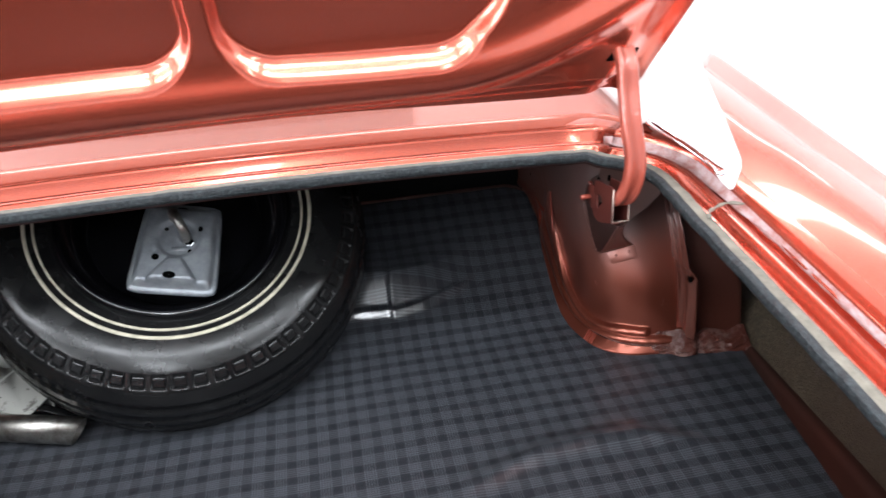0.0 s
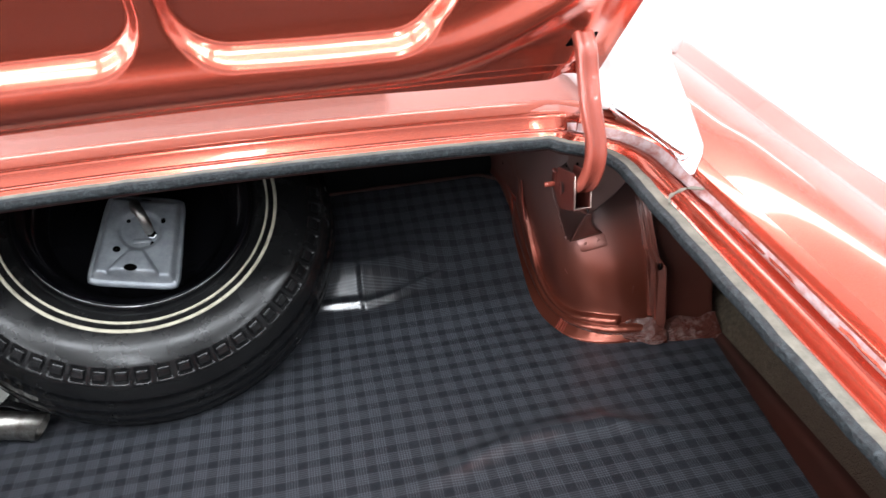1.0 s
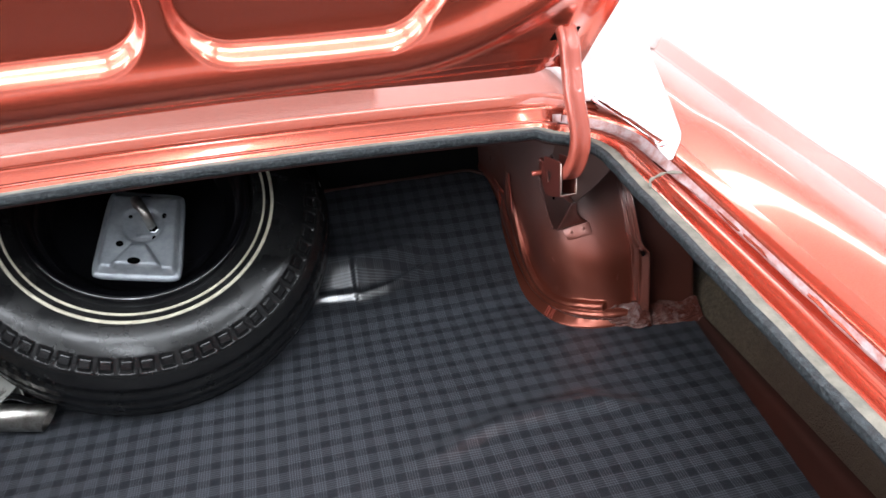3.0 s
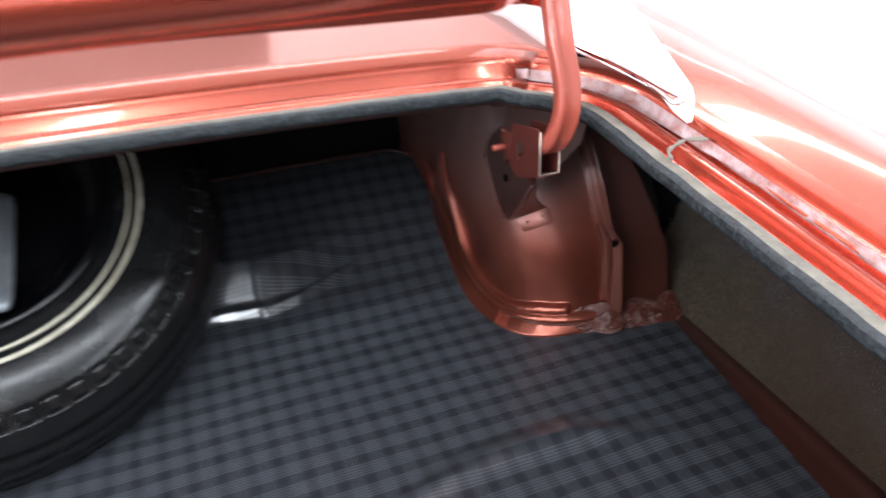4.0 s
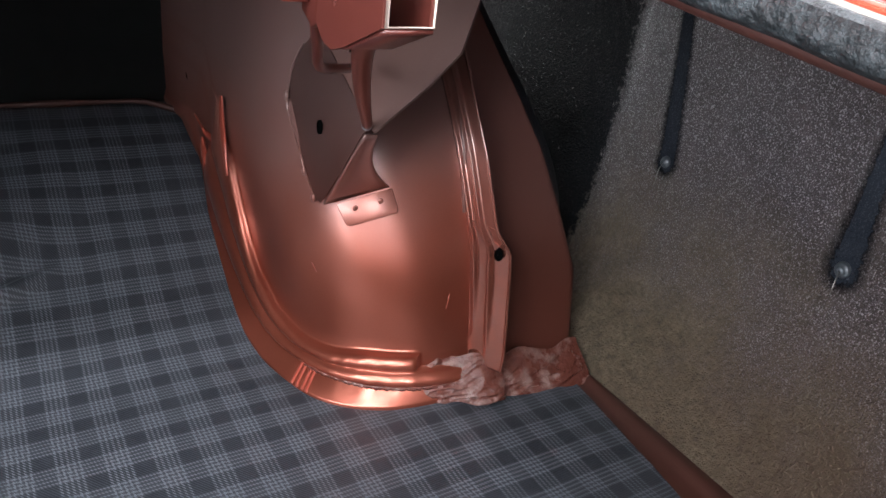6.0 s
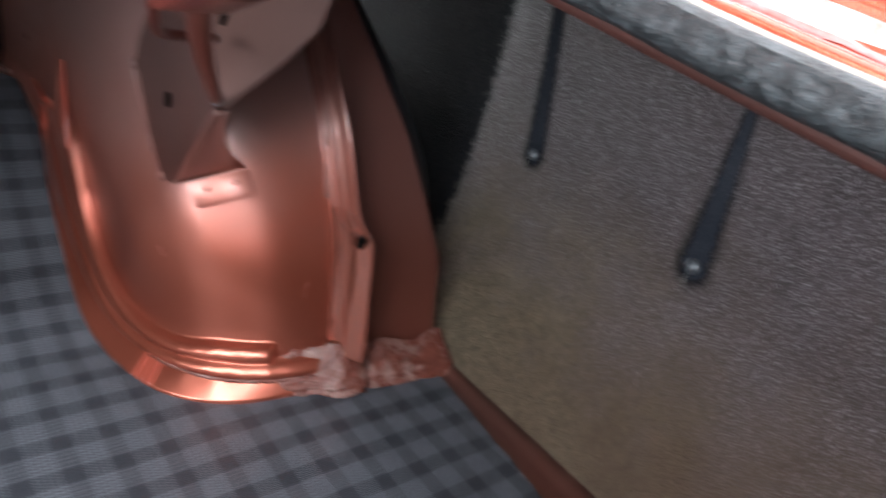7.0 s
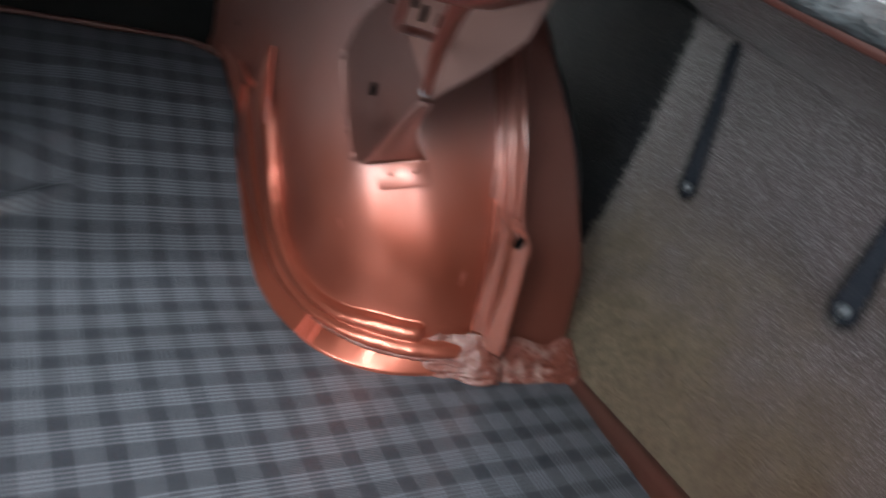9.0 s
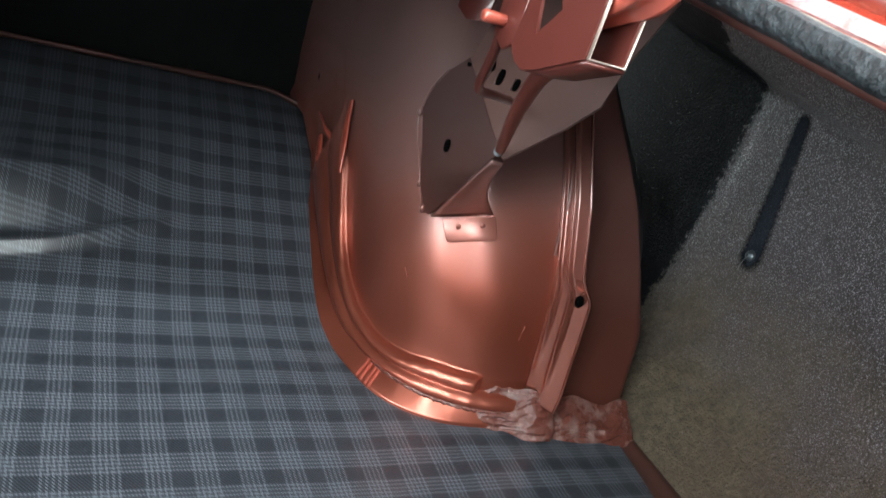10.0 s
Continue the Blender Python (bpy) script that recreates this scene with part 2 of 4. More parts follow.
def stripes(axis, channel, pitch, shift):
    u = n.math("ADD", n.math("MULTIPLY_ADD", sepn.outputs[channel], 0.008, sepu.outputs[axis]), shift - 0.004)
    p = n.math("FRACT", n.math("DIVIDE", u, pitch))
    group = n.math("LESS_THAN", n.math("ABSOLUTE", n.math("SUBTRACT", p, 0.5)), 0.29)
    saw = n.math("FRACT", n.math("MULTIPLY_ADD", n.math("SUBTRACT", p, 0.5), 1 / 0.118, 0.5))
    thin = n.math("LESS_THAN", n.math("ABSOLUTE", n.math("SUBTRACT", saw, 0.5)), 0.23)
    soft = n.math("MULTIPLY_ADD", thin, 0.86, 0.14)
    return n.math("MULTIPLY", group, soft)


sx, sy = stripes(0, 0, 0.0333, 0.006), stripes(1, 1, 0.0350, 0.011)
# twill weave: warp and weft come to the face in turn along the diagonals
saw = n.math("FRACT", n.math("MULTIPLY", n.math("ADD", sepu.outputs[0], n.math("MULTIPLY", sepu.outputs[1], 0.8)), 400.0))
twill = n.ramp(n.math("ABSOLUTE", n.math("SUBTRACT", saw, 0.5)), 0.17, 0.33)
amount = n.math("MULTIPLY_ADD", n.math("SUBTRACT", sx, sy), twill, sy)
yarn = n.noise(1500, 2)
dark_yarn = n.mix(n.math("MULTIPLY", twill, yarn), (0.012, 0.0135, 0.0165), (0.042, 0.044, 0.052))
cloth = n.mix(n.math("MULTIPLY", amount, n.ramp(yarn, 0.2, 0.8, 0.8, 1.0)), dark_yarn, (0.082, 0.088, 0.100))
n.color(cloth)
shine = n.t.nodes.new("ShaderNodeAttribute")
shine.attribute_name = "shine"
n.rough(n.math("SUBTRACT", n.ramp(n.noise(14, 3), 0.0, 1.0, 0.31, 0.43), n.math("MULTIPLY", shine.outputs["Fac"], 0.06)))
relief = n.bump(n.math("ADD", n.math("MULTIPLY", twill, 0.7), n.math("ADD", amount, yarn)), 0.12, 0.0006)
n.link(n.math("MULTIPLY_ADD", shine.outputs["Fac"], -0.10, 0.12), relief.node.inputs["Strength"])
n.normal(relief)
n.link(n.math("MULTIPLY", shine.outputs["Fac"], 0.9), n.b.inputs["Coat Weight"])
n.b.inputs["Coat Roughness"].default_value = 0.16
n.b.inputs["Coat IOR"].default_value = 1.75

WALL_WHITE = mat("white_wall", (0.85, 0.85, 0.84), 0.9)
n = Nodes(WALL_WHITE)
n.color(n.mix(n.noise(0.7, 4), (0.82, 0.82, 0.81), (0.88, 0.88, 0.87)))
WALL_GREY = mat("grey_wall", (0.4, 0.4, 0.41), 0.9)
n = Nodes(WALL_GREY)
n.color(n.mix(n.noise(0.7, 4), (0.36, 0.36, 0.37), (0.44, 0.44, 0.45)))
FLOOR_GREY = mat("showroom_floor", (0.6, 0.59, 0.57), 0.3)
n = Nodes(FLOOR_GREY)
n.color(n.mix(n.noise(1.1, 6), (0.52, 0.51, 0.5), (0.64, 0.63, 0.61)))


# ---- mesh helpers ----
def part(name, bm, material, parent=None, label="", smooth=True):
    me = bpy.data.meshes.new(name)
    bmesh.ops.recalc_face_normals(bm, faces=bm.faces)
    bm.to_mesh(me)
    bm.free()
    for p in me.polygons:
        p.use_smooth = smooth
    me.materials.append(material)
    ob = new(name, me)
    if parent is not None:
        ob.parent = parent
    if label:
        ob["label"] = label
    return ob


def thing(name, label, category, group="", m=None):
    ob = new(name)
    ob.empty_display_size = 0.05
    if m is not None:
        ob.matrix_world = m
    return tagged(ob, label, category, group)


def sheet(fn, nu, nv, thick=0.0, closed=False):
    """A surface from fn(i / nu, j / nv); thick: a second skin behind it."""
    bm = bmesh.new()
    grid = [[bm.verts.new(fn(i / nu, j / nv)) for j in range(nv + 1)] for i in range(nu + (0 if closed else 1))]
    count = len(grid)
    for i in range(nu):
        for j in range(nv):
            a, b = grid[i], grid[(i + 1) % count]
            bm.faces.new((a[j], b[j], b[j + 1], a[j + 1]))
    if thick:
        bmesh.ops.recalc_face_normals(bm, faces=bm.faces)
        bmesh.ops.solidify(bm, geom=bm.faces[:], thickness=thick)
    return bm


def sweep(path, profile, side=None, closed_profile=True, caps=True):
    """profile(k, s) gives 2D points at path station k of share s; side(k): the first axis there."""
    bm = bmesh.new()
    rings = []
    path = [Vector(p) for p in path]
    for k, p in enumerate(path):
        t = (path[min(k + 1, len(path) - 1)] - path[max(k - 1, 0)]).normalized()
        a = Vector(side(k)) if side else Vector((1, 0, 0))
        a = (a - t * a.dot(t)).normalized()
        b = t.cross(a)
        rings.append([bm.verts.new(p + a * u + b * v) for u, v in profile(k, k / (len(path) - 1))])
    m = len(rings[0])
    for r, q in zip(rings, rings[1:]):
        for i in range(m if closed_profile else m - 1):
            bm.faces.new((r[i], r[(i + 1) % m], q[(i + 1) % m], q[i]))
    if caps and closed_profile:
        bm.faces.new(rings[0][::-1])
        bm.faces.new(rings[-1])
    return bm


def circle(r, count=12, ry=None):
    return [(r * math.cos(2 * math.pi * i / count), (ry or r) * math.sin(2 * math.pi * i / count)) for i in range(count)]


def smooth_path(points, steps=8):
    """A Catmull-Rom line through the points."""
    pts = [Vector(p) for p in points]
    out = []
    for i in range(len(pts) - 1):
        p0, p1, p2, p3 = pts[max(i - 1, 0)], pts[i], pts[i + 1], pts[min(i + 2, len(pts) - 1)]
        for k in range(steps):
            t = k / steps
            out.append(0.5 * (2 * p1 + (p2 - p0) * t + (2 * p0 - 5 * p1 + 4 * p2 - p3) * t**2 + (3 * p1 - p0 - 3 * p2 + p3) * t**3))
    return out + [pts[-1]]


def slab(corners, thick, bevel=0.0):
    """A plate from a 3D polygon, thickened along its normal."""
    bm = bmesh.new()
    pts = [Vector(c) for c in corners]
    nrm = Vector((0, 0, 0))
    for a, b in zip(pts, pts[1:] + pts[:1]):
        nrm += a.cross(b)
    nrm.normalize()
    lo = [bm.verts.new(p) for p in pts]
    hi = [bm.verts.new(p + nrm * thick) for p in pts]
    bm.faces.new(lo[::-1])
    bm.faces.new(hi)
    for i in range(len(pts)):
        j = (i + 1) % len(pts)
        bm.faces.new((lo[i], lo[j], hi[j], hi[i]))
    if bevel:
        bmesh.ops.bevel(bm, geom=bm.edges[:], offset=bevel, segments=2, affect="EDGES", profile=0.5)
    return bm


def box(sx, sy, sz, m=None, bevel=0.0):
    bm = bmesh.new()
    bmesh.ops.create_cube(bm, size=1, matrix=(m or Matrix()) @ Matrix.Diagonal((sx, sy, sz, 1)))
    if bevel:
        bmesh.ops.bevel(bm, geom=bm.edges[:], offset=bevel, segments=2, affect="EDGES", profile=0.5)
    return bm


def lathe(profile, count=96, wobble=None):
    """Turns (r, z) points about z."""
    bm = bmesh.new()
    rings = []
    for r, z in profile:
        ring = []
        for i in range(count):
            a = 2 * math.pi * i / count
            dz = wobble(r, z, i) if wobble else 0.0
            ring.append(bm.verts.new((r * math.cos(a), r * math.sin(a), z + dz)))
        rings.append(ring)
    for r, q in zip(rings, rings[1:]):
        for i in range(count):
            bm.faces.new((r[i], r[(i + 1) % count], q[(i + 1) % count], q[i]))
    return bm


def smoothstep(a, b, x):
    t = min(max((x - a) / (b - a), 0.0), 1.0)
    return t * t * (3 - 2 * t)


# ---- the showroom ----
def room_slab(name, sx, sy, sz, x, y, z, material):
    return tagged(part(name, box(sx, sy, sz, pose(x, y, z)), material, None, smooth=False), kind="structure")


tagged(room_slab("floor", 13, 13, 0.2, -0.6, 0, GROUND - 0.1, FLOOR_GREY), "pale smooth showroom floor under the car", "floor")
tagged(room_slab("ceiling", 13, 13, 0.2, -0.6, 0, CEILING + 0.1, WALL_WHITE), "plain white showroom ceiling", "ceiling")
MID, HIGH = (GROUND + CEILING) / 2, CEILING - GROUND
tagged(room_slab("wall_north", 13, 0.2, HIGH, -0.6, 6.6, MID, WALL_WHITE), "plain bright white showroom wall", "wall")
# unseen wall, grey only to cut the light bounced into the trunk
tagged(room_slab("wall_south", 13, 0.2, HIGH, -0.6, -6.6, MID, WALL_GREY), "plain unseen showroom wall, greyed to cut bounced light", "wall")
tagged(room_slab("wall_east", 0.2, 13, HIGH, 6.0, 0, MID, WALL_WHITE), "plain bright white showroom wall", "wall")
# the west wall leaves a gap for the assumed window
tagged(room_slab("wall_west", 0.2, 13, 0.72, -7.2, 0, GROUND + 0.36, WALL_WHITE), "low white wall below the assumed, unseen window", "wall")
tagged(room_slab("wall_west_top", 0.2, 13, 0.6, -7.2, 0, CEILING - 0.3, WALL_WHITE), "white wall above the assumed, unseen window", "wall")
for lx, ly, length, power, turn in LAMPS:
    fixture = thing("ceiling_light", "long white fluorescent ceiling light, switched on", "ceiling light", "ceiling lights", pose(lx, ly, CEILING, 0, 0, turn))
    part("housing", box(length + 0.1, 0.45, 0.05, pose(0, 0, -0.025), 0.005), WALL_WHITE, fixture)
    for side in (-1, 1):
        part("end_cap", box(0.02, 0.46, 0.056, pose(side * (length / 2 + 0.06), 0, -0.028), 0.004), WALL_WHITE, fixture)


# ---- the car: trunk ----
car = thing("car", "copper red classic car with its trunk lid standing open", "car")


def floor_z(y):
    """The trunk floor: level, then rising over the axle."""
    return 0.165 * smoothstep(0.13, 0.56, y)


LEFT, RIGHT, REAR, FRONT = -1.40, 0.0, -0.74, 0.50
MIDDLE = -0.80


def trunk_floor_at(u, v):
    x = LEFT + (0.06 - LEFT) * u
    y = REAR + (FRONT - REAR) * v
    return (x, y, floor_z(y) - 0.022)


part("trunk_floor", sheet(trunk_floor_at, 20, 40, 0.004), DULL_PAINT, car, "dark red painted trunk floor")


def lip_z(y):
    """Height of the opening's edge along the side."""
    return 0.425 + 0.12 * (y + 0.11) if y < -0.11 else 0.425


def fender_x0(y):
    return -0.207 + 0.012 * min(max((y + 0.165) / -0.555, -1.0), 1.3)


def fender_z(x, y):
    """Crown of the quarter panel beside the opening."""
    d = max(x - fender_x0(y), 0.0)
    far, d = max(d - 0.25, 0.0), min(d, 0.25)
    z0 = lip_z(min(y, -0.165)) + 0.0185 + (0.08 * (y + 0.165) if y > -0.165 else 0)
    crown = 0.042 + 0.07 * max(0.0, min(y + 0.1, 0.5))
    return z0 + 0.012 * math.sin(min(d / 0.1, 1) * math.pi / 2) - 0.09 * max(0.0, (d - crown) / 0.21) ** 2.2 - 0.25 * far


def wall_x(y, z):
    """The inner skin of the quarter panel: bowed outwards, following the crown of the panel above."""
    x = 0.004 + 0.088 * (1 - math.exp(-max(z, 0) / 0.11)) + 0.11 * min(y + 0.02, 0.13) * smoothstep(0.0, 0.12, z)
    x -= 0.02 * smoothstep(-0.05, -0.6, y) * 0.6
    x += 0.003 * smoothstep(0.118, 0.126, y)
    if z > 0.24:
        lo, hi = -0.20, 0.20
        for _ in range(14):
            mid = (lo + hi) / 2
            lo, hi = (mid, hi) if fender_z(mid, y) - 0.014 > z else (lo, mid)
        soft = 0.012
        x = -soft * math.log(math.exp(-(x - lo) / soft) + 1.0) + lo if x - lo > -0.2 else x
    return x


def inner_wall_at(u, v):
    y = REAR + (FRONT - REAR) * u
    top = lip_z(y) - 0.008
    z = -0.01 + (top + 0.01) * (1 - (1 - v) ** 1.25)
    return (wall_x(y, max(z, 0.0)), y, z)


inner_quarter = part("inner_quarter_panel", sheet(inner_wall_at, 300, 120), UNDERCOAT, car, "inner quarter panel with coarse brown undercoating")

# unsprayed streaks above each screw, where it kept the coating off
SCREWS = [(0.035, 0.209, 0.0055), (-0.175, 0.200, 0.0062), (-0.380, 0.187, 0.0065)]
STREAKS = [(0.035, 0.209, 0.062, 0.345, 0.0105, 0.007), (-0.175, 0.200, -0.168, 0.35, 0.0115, 0.0025), (-0.380, 0.187, -0.377, 0.40, 0.0115, 0.012)]
attr = inner_quarter.data.attributes.new("bare", "FLOAT", "POINT")
for v in inner_quarter.data.vertices:
    y, z = v.co.y, v.co.z
    worst = 0.0
    for y0, z0, y1, z1, r0, r1 in STREAKS:
        t = min(max((z - z0) / (z1 - z0), 0.0), 1.0)
        d = math.hypot(y - (y0 + (y1 - y0) * t), z - (z0 + (z1 - z0) * t))
        worst = max(worst, min(max(1.0 - 0.5 * d / (r0 + (r1 - r0) * t), 0.0), 1.0))
    attr.data[v.index].value = worst
for y, z, r in SCREWS:
    x = wall_x(y, z)
    m = Matrix.Translation((x - 0.002, y, z)) @ pose(0, 0, 0, 0, -90, 0)
    bm = lathe([(r * 1.1, -0.003), (r, 0.0), (r * 0.85, 0.0014), (r * 0.62, 0.0016), (r * 0.55, 0.0032), (r * 0.3, 0.0040), (0.0005, 0.0040)], 20)
    bmesh.ops.transform(bm, matrix=m, verts=bm.verts[:])
    screw = part("screw", bm, SCREW_ZINC, inner_quarter, "round steel trim screw end")
    wire = smooth_path([(x - 0.006, y - 0.001, z), (x - 0.012, y - 0.003, z - 0.006), (x - 0.014, y - 0.004, z - 0.016)], 4)
    part("wire_clip", sweep(wire, lambda k, s: circle(0.0004, 6)), STEEL, inner_quarter)

# painted sill between mat and side wall
def sill_at(u, v):
    y = REAR + (0.02 - REAR) * u
    x0 = -0.034 + 0.11 * y
    ridge = 0.0035 * math.exp(-(((v - 0.62) / 0.09) ** 2))
    return (x0 + (0.024 - x0) * v, y, -0.004 + 0.006 * v * v + ridge)


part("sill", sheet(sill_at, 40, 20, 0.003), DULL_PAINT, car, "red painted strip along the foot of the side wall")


# wheelhouse: an arch across the car, rounded towards its inner side
ARCH_Y, WH_A = 0.455, 0.268


def table(rows, x):
    """Straight interpolation in rows of (x, value)."""
    for (x0, v0), (x1, v1) in zip(rows, rows[1:]):
        if x < x1:
            return v0 + (v1 - v0) * max(0.0, (x - x0) / (x1 - x0))
    return rows[-1][1]


# depth of the arch by height, and how square its corner is
ARCH_DEPTH = [(-0.02, 0.424), (0.0, 0.424), (0.05, 0.420), (0.10, 0.404), (0.17, 0.378), (0.24, 0.345), (0.32, 0.290), (0.38, 0.230), (0.45, 0.140)]


def arch_depth(z):
    return 0.2 * sum(table(ARCH_DEPTH, z + d) for d in (-0.03, -0.015, 0.0, 0.015, 0.03))


def corner_power(z):
    return 4.8 + 2.0 * smoothstep(0.05, 0.18, z)


def face_skew(x, z):
    return 0.15 * (-0.187 - x) * smoothstep(0.05, 0.15, z)


def wheel_plan(theta, z, grow=0.0):
    """theta 0: outer end of the rear face; 1: forward end of the inner side."""
    b = arch_depth(z) + grow
    a = WH_A - 0.06 * max(z - 0.15, 0.0) + grow
    n_exp = corner_power(z)
    lo, hi = math.asin((0.112 / WH_A) ** (n_exp / 2)), math.radians(96)
    ang = lo + (hi - lo) * theta
    s, c = math.sin(ang), math.cos(ang)
    x = -a * abs(s) ** (2 / n_exp)
    y = ARCH_Y - b * math.copysign(abs(c) ** (2 / n_exp), c)
    y += face_skew(max(x, -0.25), z) * smoothstep(0.30, 0.15, y)
    return x - 0.020 * smoothstep(0.40, 0.50, y), y


def arch_y(x, z):
    """The rear face of the arch at x, z."""
    n_exp = corner_power(z)
    t = min(abs(x) / (WH_A - 0.06 * max(z - 0.15, 0.0)), 0.999)
    return ARCH_Y - arch_depth(z) * (1 - t**n_exp) ** (1 / n_exp) + face_skew(x, z)


# lip width along the foot: by x on the rear face, by y on the inner side
LIP_REAR = [(-0.30, 0.028), (-0.24, 0.030), (-0.20, 0.024), (-0.16, 0.018), (-0.11, 0.012)]
LIP_SIDE = [(0.0, 0.028), (0.10, 0.028), (0.20, 0.024), (0.26, 0.018), (0.335, 0.012), (0.39, 0.003), (0.5, 0.003)]
# upper edge of the beads, by y on the inner side
BEAD_TOP = [(0.0, 0.041), (0.04, 0.036), (0.08, 0.030), (0.12, 0.034), (0.16, 0.043), (0.20, 0.059), (0.25, 0.084), (0.30, 0.102), (0.36, 0.108), (0.6, 0.108)]
# section above the lip: height and outward growth, in shares of the bead's height and depth
SECTION = [(0.06, 0.70), (0.11, 0.90), (0.18, 1.0), (0.26, 1.02), (0.34, 0.95), (0.42, 0.80), (0.46, 0.68), (0.485, 0.60), (0.505, 0.58), (0.53, 0.62), (0.57, 0.72), (0.64, 0.80), (0.72, 0.81), (0.80, 0.76), (0.87, 0.66), (0.915, 0.54), (0.935, 0.44), (0.945, 0.30), (0.955, 0.18), (0.975, 0.08), (1.0, 0.03), (1.06, 0.0)]
BEADS = 4 + len(SECTION)
LEVELS = BEADS + 40


def wheelhouse_at(u, v):
    x, y = wheel_plan(u, 0.0)
    side = smoothstep(-0.20, -0.262, x)
    lip = table(LIP_REAR, x) * (1 - side) + table(LIP_SIDE, y) * side
    high = 0.0445 * (1 - side) + table(BEAD_TOP, y) * side
    deep = 0.0135 * (1 - 0.05 * side)
    fade = 1 - smoothstep(0.355, 0.385, y) * side
    k = round(v * LEVELS)
    if k < 4:
        h, grow = ((-0.003, lip - 0.001), (0.0035, lip), (0.005, lip - 0.0008), (0.0135, max(lip - 0.018, 0.75 * deep * fade)))[k]
    elif k < BEADS:
        share, out = SECTION[k - 4]
        h, grow = 0.0130 + share * (high - 0.0130), out * deep * fade
        if share > 0.5:
            # the upper bead stops short of the flange
            grow *= smoothstep(-0.166, -0.172, x)
        grow += 0.0006 * noise.noise((u * 30, share * 4, 2.0)) * smoothstep(1.0, 0.9, share)
    else:
        top = 0.0130 + 1.06 * (high - 0.0130)
        h, grow = top + (0.445 - top) * (k - BEADS + 1) / (LEVELS - BEADS + 1), 0.0
        # the face swells a little above the beads
        grow = 0.0038 * smoothstep(0.035, 0.10, h) * smoothstep(0.175, 0.110, h) * smoothstep(-0.12, -0.17, x) * smoothstep(0.22, 0.12, y)
    zf = floor_z(wheel_plan(u, 0.0, lip)[1])
    x, y = wheel_plan(u, h + 0.6 * zf, grow)
    return (x, y, zf * (1 - 0.6 * smoothstep(0.06, 0.40, h)) + h)


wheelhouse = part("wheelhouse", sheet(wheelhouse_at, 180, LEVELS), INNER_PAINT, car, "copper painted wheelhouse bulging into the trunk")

# outer half of the wheelhouse, set back behind the flange
OUTER_EDGE = [(-0.01, 0.012), (0.10, 0.012), (0.16, -0.012), (0.20, -0.030), (0.26, -0.058), (0.31, -0.085), (0.42, -0.14)]


def outer_y(z):
    return 0.026 + 0.19 * max(z, 0.0) + 0.25 * max(z - 0.22, 0.0)


def outer_house_at(u, v):
    z = -0.01 + 0.43 * u
    x = -0.125 + (table(OUTER_EDGE, z) + 0.125) * v
    return (x, outer_y(z) + 0.010 * (1 - v) - 0.002 * math.sin(math.pi * v) + 0.02 * max(v - 0.93, 0.0) / 0.07, z)


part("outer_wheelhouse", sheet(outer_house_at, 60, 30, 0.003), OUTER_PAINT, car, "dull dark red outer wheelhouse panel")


# black band added where the gap beside the panel lies in shade
def outer_gap_shade_at(u, v):
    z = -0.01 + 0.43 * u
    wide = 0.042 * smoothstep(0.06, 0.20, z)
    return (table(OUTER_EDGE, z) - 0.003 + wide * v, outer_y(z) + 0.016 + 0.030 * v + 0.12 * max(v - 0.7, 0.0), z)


part("outer_gap_shade", sheet(outer_gap_shade_at, 40, 8, 0.003), SHADE_BLACK, car, "black band added for the shade in the wheelhouse gap")

# flange joining both halves, with an ear at a third of its height
FLANGE_X = [(0.03, -0.1035), (0.049, -0.102), (0.12, -0.099), (0.142, -0.0995), (0.147, -0.102), (0.160, -0.111), (0.166, -0.1135), (0.225, -0.119), (0.30, -0.126), (0.42, -0.137)]
FLANGE_Y = [(0.03, 0.004), (0.049, 0.005), (0.12, 0.018), (0.142, 0.021), (0.165, 0.029), (0.225, 0.050), (0.30, 0.090), (0.42, 0.165)]


def flange_at(u, v):
    """A fin that stands out rearwards from the face, with two pressed ribs beside its root."""
    z = 0.030 + 0.38 * u
    right, yr = table(FLANGE_X, z), table(FLANGE_Y, z)
    left = -0.1215 - 0.05 * max(z - 0.15, 0.0)
    y0 = arch_y(left, z) - 0.001
    hump = smoothstep(0.05, 0.13, z) * 0.0040 * math.exp(-(((v - 0.13) / 0.055) ** 2)) + smoothstep(0.03, 0.10, z) * 0.0044 * math.exp(-(((v - 0.50) / 0.06) ** 2)) + 0.0016 * smoothstep(0.93, 1.0, v)
    return (left + (right - left) * v - hump, y0 + (yr - y0) * v**0.9 - 0.5 * hump, z)


part("flange", sheet(flange_at, 150, 60, 0.0022), FLANGE_PAINT, wheelhouse, "pressed flange with two ribs and an ear")


def smear(name, x0, x1, top, base_y, depth, seed):
    """A smeared patch of seam sealer over a joint."""
    def at(u, v):
        x = x0 + (x1 - x0) * u
        z = -0.002 + top * v * (0.75 + 0.35 * noise.noise((u * 3, seed, 0.2)))
        win = (math.sin(math.pi * u) ** 0.5) * (1 - v**2) ** 0.7
        fold = 1 - 2.2 * abs(noise.noise((u * 2.2 + v * 1.4, v * 5 - u * 3.4, seed))) + 0.5 * (1 - 2.2 * abs(noise.noise((u * 4 + 3, v * 9 - u * 7, seed + 2))))
        return (x, base_y(x, z) + 0.004 - win * (0.004 + depth * (0.1 + 0.75 * fold)), z)
    return part(name, sheet(at, 110, 60), SEALER, wheelhouse, "lumpy smeared seam sealer")


